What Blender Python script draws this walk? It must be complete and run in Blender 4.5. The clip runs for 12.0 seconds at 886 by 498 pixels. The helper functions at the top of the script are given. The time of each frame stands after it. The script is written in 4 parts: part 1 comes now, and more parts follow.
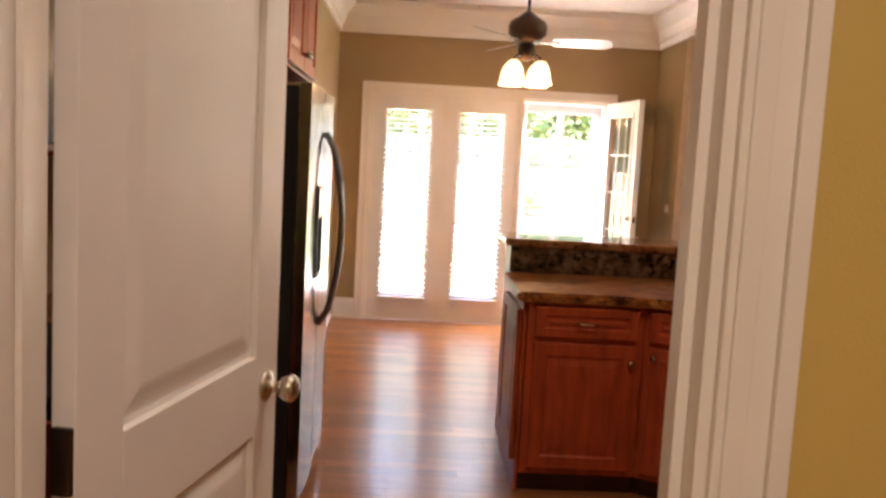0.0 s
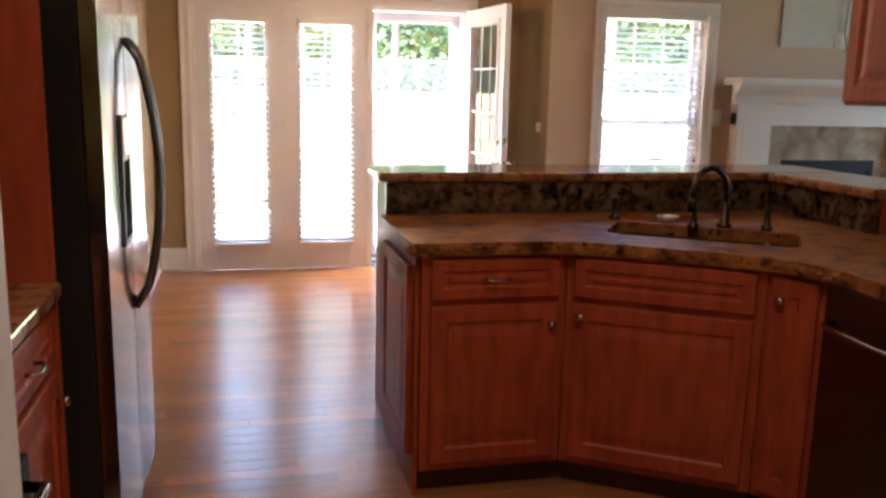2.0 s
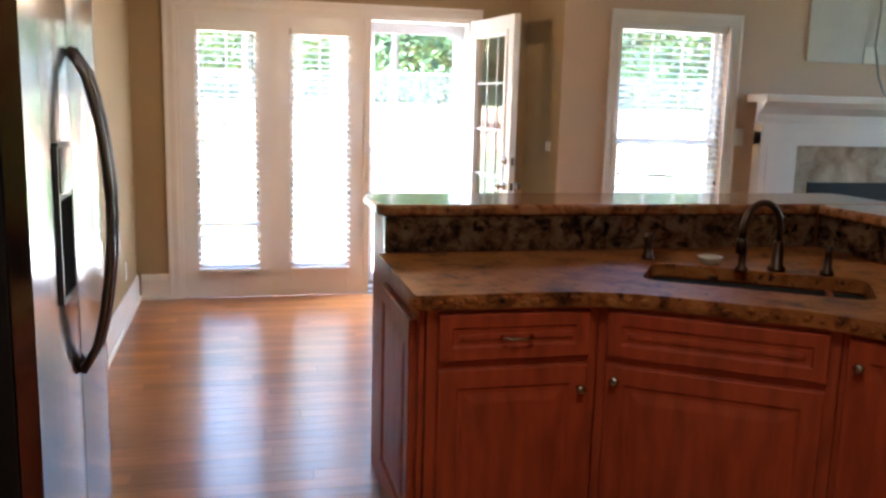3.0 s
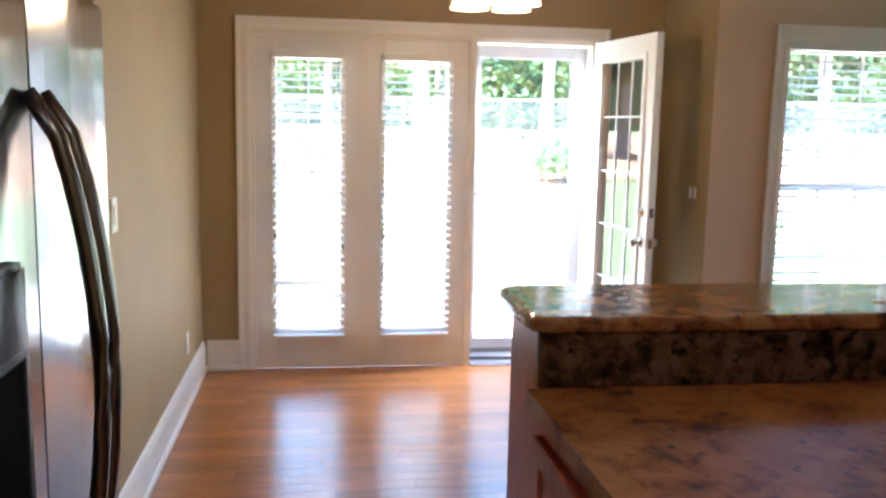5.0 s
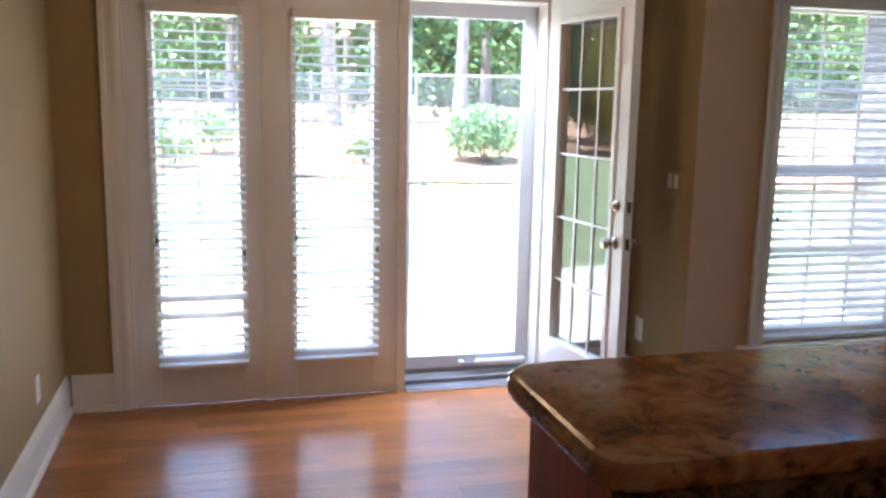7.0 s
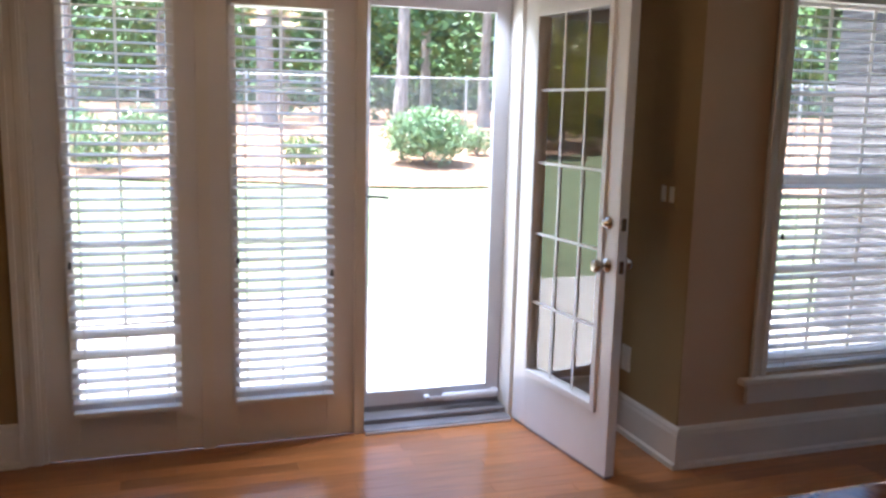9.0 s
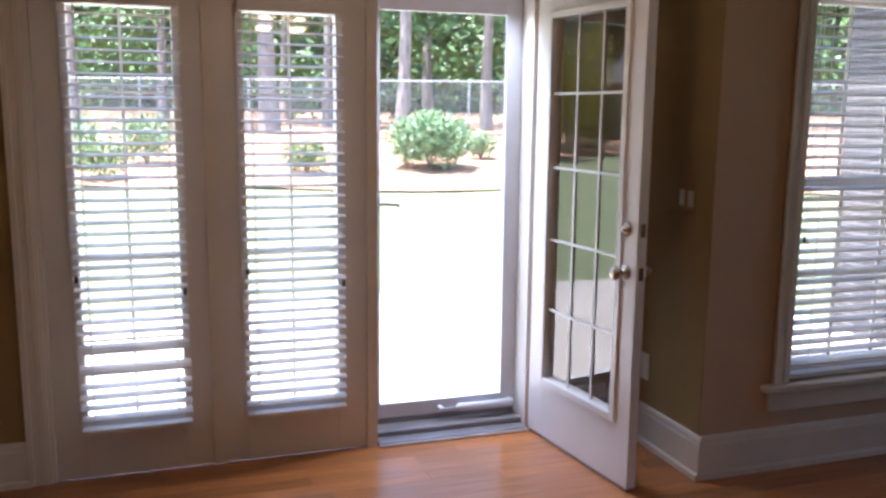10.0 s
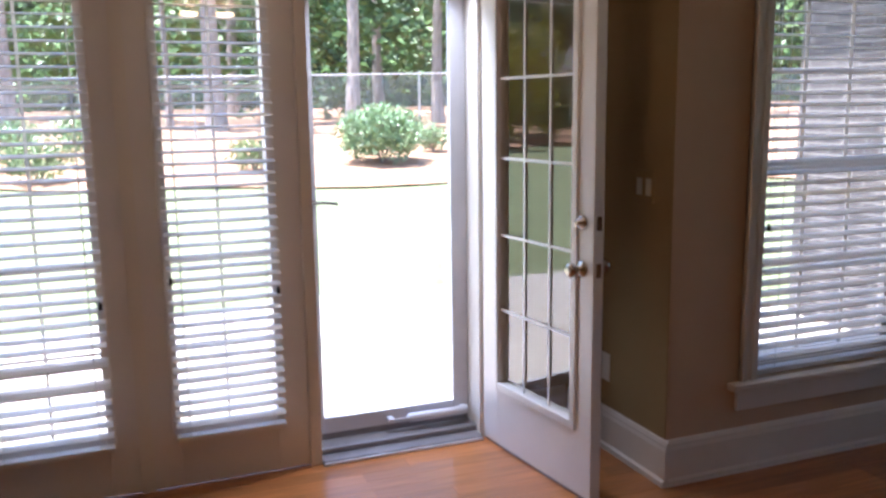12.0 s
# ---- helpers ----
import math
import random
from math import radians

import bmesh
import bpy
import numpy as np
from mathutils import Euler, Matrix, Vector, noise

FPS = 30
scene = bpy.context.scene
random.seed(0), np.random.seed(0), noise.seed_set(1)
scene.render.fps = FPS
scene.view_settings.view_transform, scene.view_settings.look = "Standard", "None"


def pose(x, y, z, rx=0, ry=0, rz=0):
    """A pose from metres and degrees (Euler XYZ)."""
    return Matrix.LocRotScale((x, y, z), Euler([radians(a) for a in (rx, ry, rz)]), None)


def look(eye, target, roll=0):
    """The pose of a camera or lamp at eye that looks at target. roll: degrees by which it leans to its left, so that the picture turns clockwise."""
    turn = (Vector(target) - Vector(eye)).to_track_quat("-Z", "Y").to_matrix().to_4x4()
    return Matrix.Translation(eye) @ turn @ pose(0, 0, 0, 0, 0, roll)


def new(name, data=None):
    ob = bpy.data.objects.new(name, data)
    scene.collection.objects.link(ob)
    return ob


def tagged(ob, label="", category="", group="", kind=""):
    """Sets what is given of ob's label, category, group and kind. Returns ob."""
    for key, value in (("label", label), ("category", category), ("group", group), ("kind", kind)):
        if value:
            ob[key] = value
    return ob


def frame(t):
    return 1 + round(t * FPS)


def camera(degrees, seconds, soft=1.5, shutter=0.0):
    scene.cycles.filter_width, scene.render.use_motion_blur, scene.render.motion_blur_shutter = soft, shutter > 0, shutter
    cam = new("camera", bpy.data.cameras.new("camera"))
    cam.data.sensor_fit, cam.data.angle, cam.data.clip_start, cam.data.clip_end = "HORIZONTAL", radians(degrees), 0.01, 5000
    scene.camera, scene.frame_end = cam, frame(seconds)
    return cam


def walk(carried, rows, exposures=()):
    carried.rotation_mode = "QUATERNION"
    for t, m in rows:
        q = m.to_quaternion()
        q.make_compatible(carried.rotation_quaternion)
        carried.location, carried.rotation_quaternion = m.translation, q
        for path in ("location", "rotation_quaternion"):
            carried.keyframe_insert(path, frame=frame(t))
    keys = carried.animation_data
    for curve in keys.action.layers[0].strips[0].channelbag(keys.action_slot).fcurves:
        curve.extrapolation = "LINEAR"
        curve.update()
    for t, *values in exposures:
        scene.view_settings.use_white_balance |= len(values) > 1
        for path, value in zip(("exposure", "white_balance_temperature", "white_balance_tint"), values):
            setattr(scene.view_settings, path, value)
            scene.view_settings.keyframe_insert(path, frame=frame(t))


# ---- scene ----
from mathutils import geometry

cam = camera(55.0, 12.0, soft=2.8)
PATH = [
    (0, (-0.961, -7.617, 1.444), (-0.88, -5.629, 1.241), 3.1),
    (0.5, (-0.955, -7.405, 1.429), (-0.757, -5.426, 1.224), 1.8),
    (1, (-0.961, -7.226, 1.431), (-0.666, -5.261, 1.202), 1.2),
    (1.5, (-0.998, -6.931, 1.399), (-0.602, -4.992, 1.113), 1.5),
    (2, (-1.005, -6.711, 1.4), (-0.549, -4.797, 1.038), 1.2),
    (2.5, (-0.967, -6.487, 1.414), (-0.495, -4.577, 1.057), 1.4),
    (3, (-0.932, -6.248, 1.428), (-0.47, -4.332, 1.093), 1.5),
    (5, (-0.941, -5.203, 1.505), (-0.656, -3.244, 1.22), 1.2),
    (5.5, (-0.931, -4.91, 1.496), (-0.674, -2.948, 1.202), 0.6),
    (6, (-0.896, -4.738, 1.511), (-0.625, -2.782, 1.194), 0.1),
    (6.5, (-0.884, -4.469, 1.485), (-0.515, -2.53, 1.161), 0.4),
    (7, (-0.889, -4.223, 1.492), (-0.398, -2.314, 1.159), 1.1),
    (7.5, (-0.843, -4.044, 1.493), (-0.286, -2.153, 1.159), 1.5),
    (9.5, (-0.883, -3.604, 1.489), (-0.244, -1.737, 1.166), 1.2),
    (10, (-0.889, -3.576, 1.499), (-0.263, -1.703, 1.18), 0.6),
    (10.5, (-0.878, -3.565, 1.501), (-0.263, -1.689, 1.181), 0.2),
    (11, (-0.878, -3.553, 1.491), (-0.254, -1.68, 1.171), 0.1),
    (11.5, (-0.837, -3.498, 1.483), (-0.181, -1.636, 1.16), 0.1),
    (12, (-0.747, -3.337, 1.479), (-0.028, -1.501, 1.145), -0.8),
]
walk(cam, [(t, look(eye, target, roll)) for t, eye, target, roll in PATH], [(0, 4.65, 6700, 20), (1.0, 4.4, 6250, 19), (1.5, 4.4, 6050, 18), (3.0, 4.5, 5400, 9), (5.0, 4.3, 5250, 6), (7.5, 3.2, 5400, 9), (9.5, 2.65, 5650, 15), (10.5, 2.55, 5650, 18), (12.0, 2.5, 5700, 18)])

# ---- world, sun, large lights ----
world = bpy.data.worlds.new("sky_world")
scene.world = world
world.use_nodes = True
wn = world.node_tree
sky = wn.nodes.new("ShaderNodeTexSky")
sky.sky_type = "NISHITA"
sky.sun_disc = False
sky.sun_elevation = radians(73.6)
sky.sun_rotation = radians(281)
wn.links.new(sky.outputs[0], wn.nodes["Background"].inputs[0])
wn.nodes["Background"].inputs[1].default_value = 0.15
sun = bpy.data.lights.new("sun", "SUN")
sun.energy, sun.angle, sun.color = 5.0, radians(0.5), (1.0, 0.95, 0.86)
new("sun", sun).matrix_world = look((-2.6, 0.5, 9.0), (0, 0, 0))


def area(name, eye, target, w, h, watts, colour):
    lamp = bpy.data.lights.new(name, "AREA")
    lamp.shape, lamp.size, lamp.size_y, lamp.energy, lamp.color = "RECTANGLE", w, h, watts, colour
    ob = new(name, lamp)
    ob.matrix_world = look(eye, target)
    return ob


# ---- materials ----
def mat(name, colour, rough=0.5, metal=0.0, vary=0.12, scale=6.0, bump=0.0, bump_scale=60.0, spec=0.5, stretch=(1, 1, 1), per_object=0.0, coat=0.0, per_island=0.0):
    m = bpy.data.materials.new(name)
    m.use_nodes = True
    n, l = m.node_tree.nodes, m.node_tree.links
    b = n["Principled BSDF"]
    b.inputs["Roughness"].default_value = rough
    b.inputs["Metallic"].default_value = metal
    b.inputs["Specular IOR Level"].default_value = spec
    b.inputs["Coat Weight"].default_value = coat
    b.inputs["Coat Roughness"].default_value = 0.15
    co = n.new("ShaderNodeTexCoord")
    mp = n.new("ShaderNodeMapping")
    mp.inputs["Scale"].default_value = stretch
    l.new(co.outputs["Object"], mp.inputs["Vector"])
    big = n.new("ShaderNodeTexNoise")
    big.inputs["Scale"].default_value = scale
    big.inputs["Detail"].default_value = 6
    l.new(mp.outputs[0], big.inputs["Vector"])
    ramp = n.new("ShaderNodeMapRange")
    ramp.inputs["From Min"].default_value, ramp.inputs["From Max"].default_value = 0.3, 0.7
    ramp.inputs["To Min"].default_value, ramp.inputs["To Max"].default_value = 1 - vary, 1 + vary
    l.new(big.outputs["Fac"], ramp.inputs["Value"])
    hsv = n.new("ShaderNodeHueSaturation")
    hsv.inputs["Color"].default_value = (*colour, 1)
    value = ramp.outputs[0]
    if per_object or per_island:
        info = n.new("ShaderNodeObjectInfo" if per_object else "ShaderNodeNewGeometry")
        r2 = n.new("ShaderNodeMapRange")
        r2.inputs["To Min"].default_value, r2.inputs["To Max"].default_value = 1 - max(per_object, per_island), 1 + max(per_object, per_island)
        l.new(info.outputs["Random" if per_object else "Random Per Island"], r2.inputs["Value"])
        mul = n.new("ShaderNodeMath")
        mul.operation = "MULTIPLY"
        l.new(value, mul.inputs[0])
        l.new(r2.outputs[0], mul.inputs[1])
        value = mul.outputs[0]
    l.new(value, hsv.inputs["Value"])
    l.new(hsv.outputs[0], b.inputs["Base Color"])
    if bump:
        fine = n.new("ShaderNodeTexNoise")
        fine.inputs["Scale"].default_value = bump_scale
        fine.inputs["Detail"].default_value = 4
        l.new(mp.outputs[0], fine.inputs["Vector"])
        bp = n.new("ShaderNodeBump")
        bp.inputs["Strength"].default_value = bump
        bp.inputs["Distance"].default_value = 0.01
        l.new(fine.outputs["Fac"], bp.inputs["Height"])
        l.new(bp.outputs[0], b.inputs["Normal"])
    return m


def ramp_mat(name, stops, scale, rough, detail=8.0, distort=0.6, bump=0.05, spec=0.5, stretch=(1, 1, 1), second=None):
    """A mottled material: colour stops over noise, with a second, finer noise of spots."""
    m = mat(name, (0.5, 0.5, 0.5), rough, bump=bump, spec=spec, stretch=stretch, bump_scale=scale * 6)
    n, l = m.node_tree.nodes, m.node_tree.links
    mp = next(x for x in n if x.type == "MAPPING")
    t = n.new("ShaderNodeTexNoise")
    t.inputs["Scale"].default_value, t.inputs["Detail"].default_value, t.inputs["Distortion"].default_value = scale, detail, distort
    t.inputs["Roughness"].default_value = 0.65
    l.new(mp.outputs[0], t.inputs["Vector"])
    r = n.new("ShaderNodeValToRGB")
    while len(r.color_ramp.elements) < len(stops):
        r.color_ramp.elements.new(0.5)
    for e, (p, c) in zip(r.color_ramp.elements, stops):
        e.position, e.color = p, (*c, 1)
    l.new(t.outputs["Fac"], r.inputs["Fac"])
    out = r.outputs["Color"]
    if second:
        s, lo, hi, c = second
        v = n.new("ShaderNodeTexNoise")
        v.inputs["Scale"].default_value, v.inputs["Detail"].default_value = s, 5
        l.new(mp.outputs[0], v.inputs["Vector"])
        mr = n.new("ShaderNodeMapRange")
        mr.inputs["From Min"].default_value, mr.inputs["From Max"].default_value = lo, hi
        l.new(v.outputs["Fac"], mr.inputs["Value"])
        mx = n.new("ShaderNodeMix")
        mx.data_type = "RGBA"
        l.new(mr.outputs[0], mx.inputs["Factor"])
        l.new(out, mx.inputs["A"])
        mx.inputs["B"].default_value = (*c, 1)
        out = mx.outputs["Result"]
    hsv = next(x for x in n if x.type == "HUE_SAT")
    l.new(out, hsv.inputs["Color"])
    return m


def glass(name, tint=(0.97, 0.98, 0.97), rough=0.0):
    """A thin pane: a clear see-through sheet with the mirror of real glass on it."""
    m = bpy.data.materials.new(name)
    m.use_nodes = True
    n, l = m.node_tree.nodes, m.node_tree.links
    n.remove(n["Principled BSDF"])
    tr, gl, mx, fr = (n.new("ShaderNode" + k) for k in ("BsdfTransparent", "BsdfGlossy", "MixShader", "Fresnel"))
    tr.inputs["Color"].default_value = (*tint, 1)
    gl.inputs["Roughness"].default_value = rough
    fr.inputs["IOR"].default_value = 2.2
    l.new(fr.outputs[0], mx.inputs[0])
    l.new(tr.outputs[0], mx.inputs[1])
    l.new(gl.outputs[0], mx.inputs[2])
    l.new(mx.outputs[0], n["Material Output"].inputs["Surface"])
    return m


def glow(name, colour, strength):
    m = bpy.data.materials.new(name)
    m.use_nodes = True
    b = m.node_tree.nodes["Principled BSDF"]
    b.inputs["Base Color"].default_value = (0.9, 0.85, 0.75, 1)
    b.inputs["Emission Color"].default_value = (*colour, 1)
    b.inputs["Emission Strength"].default_value = strength
    return m


TAN = mat("tan_wall_paint", (0.37, 0.265, 0.132), 0.6, vary=0.05, scale=2.0, bump=0.12, bump_scale=180)
CREAM = mat("cream_wall_paint", (0.59, 0.43, 0.30), 0.6, vary=0.04, scale=2.0, bump=0.12, bump_scale=180)
MUSTARD = mat("mustard_wall_paint", (0.56, 0.41, 0.12), 0.6, vary=0.05, scale=2.0, bump=0.12, bump_scale=180)
TRIM = mat("white_trim_paint", (0.80, 0.76, 0.70), 0.35, vary=0.04, scale=3.0, bump=0.03, bump_scale=40)
DOOR_WHITE = mat("white_door_paint", (0.80, 0.77, 0.74), 0.32, vary=0.04, scale=3.0, bump=0.03, bump_scale=40)
CEIL = mat("white_ceiling_paint", (0.82, 0.80, 0.76), 0.8, vary=0.03, scale=2.0, bump=0.2, bump_scale=140)
CHERRY = mat("cherry_stained_wood", (0.38, 0.064, 0.020), 0.40, spec=0.28, vary=0.25, scale=5.0, bump=0.05, bump_scale=90, stretch=(6, 6, 1), coat=0.06)
# shade of the toe recess, painted as a near-black cherry
TOE_SHADE = mat("dark_cabinet_shadow_gap", (0.06, 0.014, 0.007), 0.6, vary=0.2)
OAK = mat("honey_oak_floorboard", (0.40, 0.155, 0.048), 0.28, vary=0.22, scale=4.0, bump=0.02, bump_scale=60, stretch=(1, 14, 1), per_object=0.22, coat=0.32)
OAK_REST = mat("honey_oak_boards", (0.40, 0.155, 0.048), 0.28, vary=0.22, scale=4.0, bump=0.02, bump_scale=60, stretch=(1, 14, 1), per_island=0.22, coat=0.32)
GAP = mat("dark_floor_joint", (0.10, 0.04, 0.015), 0.7)
GRANITE = ramp_mat("brown_gold_granite", [(0.28, (0.014, 0.009, 0.007)), (0.37, (0.13, 0.050, 0.020)), (0.49, (0.32, 0.125, 0.046)), (0.62, (0.40, 0.20, 0.085)), (0.75, (0.22, 0.125, 0.07))], 15.0, 0.12, spec=0.35, bump=0.0, second=(24.0, 0.61, 0.70, (0.03, 0.018, 0.012)))
GRANITE_WORK = ramp_mat("honed_brown_granite", [(0.29, (0.012, 0.008, 0.006)), (0.38, (0.13, 0.042, 0.012)), (0.49, (0.31, 0.105, 0.024)), (0.62, (0.38, 0.155, 0.042)), (0.75, (0.18, 0.095, 0.04))], 12.0, 0.4, bump=0.05, spec=0.12, second=(24.0, 0.61, 0.70, (0.03, 0.018, 0.012)))
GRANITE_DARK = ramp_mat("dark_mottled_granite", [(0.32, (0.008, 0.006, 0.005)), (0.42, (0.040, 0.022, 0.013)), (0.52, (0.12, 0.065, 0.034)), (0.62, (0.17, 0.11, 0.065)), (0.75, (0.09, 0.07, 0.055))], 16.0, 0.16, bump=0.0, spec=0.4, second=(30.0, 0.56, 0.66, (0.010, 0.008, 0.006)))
STEEL = mat("brushed_stainless_steel", (0.27, 0.27, 0.275), 0.14, 1.0, vary=0.05, scale=30.0, stretch=(1, 1, 40))
HANDLE_STEEL = mat("dark_satin_steel", (0.22, 0.21, 0.20), 0.28, 1.0, vary=0.05)
NICKEL = mat("satin_nickel", (0.52, 0.47, 0.40), 0.25, 1.0, vary=0.05)
BRONZE = mat("dark_bronze", (0.09, 0.06, 0.045), 0.35, 1.0, vary=0.15)
BLACK = mat("black_enamel", (0.012, 0.011, 0.010), 0.45, vary=0.1, spec=0.25)
DARK = mat("dark_plastic", (0.02, 0.02, 0.022), 0.35)
VINYL = mat("white_vinyl_slat", (0.80, 0.79, 0.76), 0.45, vary=0.03)
ALU = mat("grey_white_storm_frame", (0.62, 0.62, 0.66), 0.4, vary=0.05)
SILL = mat("dark_bronze_threshold", (0.26, 0.245, 0.255), 0.42, 0.35, vary=0.15)
PANE = glass("clear_pane")
MARBLE = ramp_mat("beige_marble_tile", [(0.35, (0.30, 0.22, 0.14)), (0.55, (0.46, 0.37, 0.26)), (0.7, (0.55, 0.46, 0.34))], 6.0, 0.25)
PLATE = mat("white_switch_plastic", (0.82, 0.80, 0.74), 0.3, vary=0.02)


# ---- building helpers ----
def box(bm, x0, y0, z0, x1, y1, z1, bevel=0.0):
    xs, ys, zs = sorted((x0, x1)), sorted((y0, y1)), sorted((z0, z1))
    v = [bm.verts.new((x, y, z)) for x in xs for y in ys for z in zs]
    f = [bm.faces.new([v[i] for i in q]) for q in ((0, 1, 3, 2), (4, 6, 7, 5), (0, 4, 5, 1), (2, 3, 7, 6), (0, 2, 6, 4), (1, 5, 7, 3))]
    if bevel:
        bmesh.ops.bevel(bm, geom=list({e for q in f for e in q.edges}), offset=bevel, segments=2, profile=0.6, affect="EDGES", clamp_overlap=True)
    return bm


def solid(*args, bevel=0.0):
    return box(bmesh.new(), *args, bevel=bevel)


def prism(outline, z0, z1, bevel=0.0):
    """An upright block over a plan outline."""
    bm = bmesh.new()
    low = [bm.verts.new((x, y, z0)) for x, y in outline]
    high = [bm.verts.new((x, y, z1)) for x, y in outline]
    bm.faces.new(low[::-1])
    top = bm.faces.new(high)
    for i in range(len(low)):
        j = (i + 1) % len(low)
        bm.faces.new((low[i], low[j], high[j], high[i]))
    bmesh.ops.recalc_face_normals(bm, faces=bm.faces)
    if bevel:
        flat = [e for e in bm.edges if abs(e.verts[0].co.z - e.verts[1].co.z) < 1e-6]
        bmesh.ops.bevel(bm, geom=flat, offset=bevel, segments=3, profile=0.5, affect="EDGES", clamp_overlap=True)
    return bm


def lathe(profile, steps=20, axis="z"):
    """A turned shape from (radius, height) pairs."""
    bm = bmesh.new()
    rings = []
    for r, h in profile:
        rings.append([bm.verts.new((r * math.cos(2 * math.pi * i / steps), r * math.sin(2 * math.pi * i / steps), h)) for i in range(steps)])
    for a, b in zip(rings, rings[1:]):
        for i in range(steps):
            j = (i + 1) % steps
            bm.faces.new((a[i], a[j], b[j], b[i]))
    bm.faces.new(rings[0][::-1])
    bm.faces.new(rings[-1])
    bmesh.ops.recalc_face_normals(bm, faces=bm.faces)
    if axis != "z":
        turn = Matrix.Rotation(radians(90), 4, "Y" if axis == "x" else "X")
        bm.transform(turn)
    return bm


def tube(points, radius, sides=10):
    """A round bar along a run of points."""
    bm = bmesh.new()
    pts = [Vector(p) for p in points]
    rings = []
    for i, p in enumerate(pts):
        d = (pts[min(i + 1, len(pts) - 1)] - pts[max(i - 1, 0)]).normalized()
        q = d.to_track_quat("Z", "Y")
        rings.append([bm.verts.new(p + q @ Vector((radius * math.cos(2 * math.pi * k / sides), radius * math.sin(2 * math.pi * k / sides), 0))) for k in range(sides)])
    for a, b in zip(rings, rings[1:]):
        for k in range(sides):
            j = (k + 1) % sides
            bm.faces.new((a[k], a[j], b[j], b[k]))
    bm.faces.new(rings[0][::-1])
    bm.faces.new(rings[-1])
    bmesh.ops.recalc_face_normals(bm, faces=bm.faces)
    return bm


def moved(bm, m):
    bm.transform(m)
    return bm


def mesh_of(name, bm, material, smooth=False):
    me = bpy.data.meshes.new(name)
    bm.normal_update()
    bm.to_mesh(me)
    bm.free()
    me.materials.append(material)
    if smooth:
        for p in me.polygons:
            p.use_smooth = True
    return me


def part(name, bm, material, parent, label="", smooth=False):
    ob = new(name, mesh_of(name, bm, material, smooth))
    ob.parent = parent
    return tagged(ob, label)


def piece(name, me, parent, m):
    ob = new(name, me)
    ob.parent = parent
    ob.matrix_basis = m
    return ob


def thing(name, at, label, category, group="", kind="", turn=0.0):
    ob = new(name)
    ob.empty_display_size = 0.1
    ob.matrix_basis = pose(*at, 0, 0, turn)
    return tagged(ob, label, category, group, kind)


def structure(name, bm, material, label, category="", smooth=False):
    ob = new(name, mesh_of(name, bm, material, smooth))
    return tagged(ob, label, category or name.split("_")[0], kind="structure")


def quad(x0, z0, x1, z1, y):
    """One thin upright sheet in the plane y."""
    bm = bmesh.new()
    bm.faces.new([bm.verts.new(v) for v in ((x0, y, z0), (x1, y, z0), (x1, y, z1), (x0, y, z1))])
    return bm


def slab_with_hole(outline, holes, z0, z1):
    """A flat slab over a plan outline, with openings through it."""
    bm = bmesh.new()
    loops = [[Vector((*p, 0)) for p in r] for r in [outline, *holes]]
    flat = [p for r in loops for p in r]
    hi = [bm.verts.new((p.x, p.y, z1)) for p in flat]
    lo = [bm.verts.new((p.x, p.y, z0)) for p in flat]
    for t in geometry.tessellate_polygon(loops):
        bm.faces.new([hi[k] for k in t])
        bm.faces.new([lo[k] for k in t[::-1]])
    s = 0
    for r in loops:
        for k in range(len(r)):
            a, c = s + k, s + (k + 1) % len(r)
            bm.faces.new((hi[a], hi[c], lo[c], lo[a]))
        s += len(r)
    bmesh.ops.recalc_face_normals(bm, faces=bm.faces)
    return bm


def wall_x(outline, holes, y0, y1):
    """An upright wall along x from an (x, z) outline, with openings."""
    bm = slab_with_hole(outline, holes, -y1, -y0)
    bm.transform(Matrix.Rotation(radians(90), 4, "X"))
    return bm


def wall_y(outline, holes, x0, x1):
    """An upright wall along y from a (y, z) outline, with openings."""
    bm = slab_with_hole(outline, holes, x0, x1)
    bm.transform(Matrix(((0, 0, 1, 0), (1, 0, 0, 0), (0, 1, 0, 0), (0, 0, 0, 1))))
    return bm


def rect(a0, b0, a1, b1):
    return [(a0, b0), (a1, b0), (a1, b1), (a0, b1)]


def boxes(*rows):
    bm = bmesh.new()
    for r in rows:
        box(bm, *r)
    return bm

# ---- the large structure ----
# x runs along the garden wall, y out into the garden; the garden wall's inner face is y = 0, the floor is z = 0
LEFT, RIGHT, LIV = -1.65, 1.19, -0.735      # breakfast nook walls, living-room window wall
CEILING, HIGH = 2.80, 4.60                  # kitchen ceiling, living-room ceiling
HEAD = 2.045                                # top of the door openings
DOORS_L, DOOR_L, DOOR_R = -1.36, 0.0, 0.755
WIN_L, WIN_R, WIN_B, WIN_T = 1.60, 2.44, 0.38, 2.02
TR_B, TR_T = 2.36, 3.05
ENTRY = -6.57                               # kitchen face of the entry wall
WEST = -2.22                                # wall behind the refrigerator
STUB = -2.30                                # near end of the nook wall
EAST_END = -4.04                            # end of the wall with the hanging cabinets

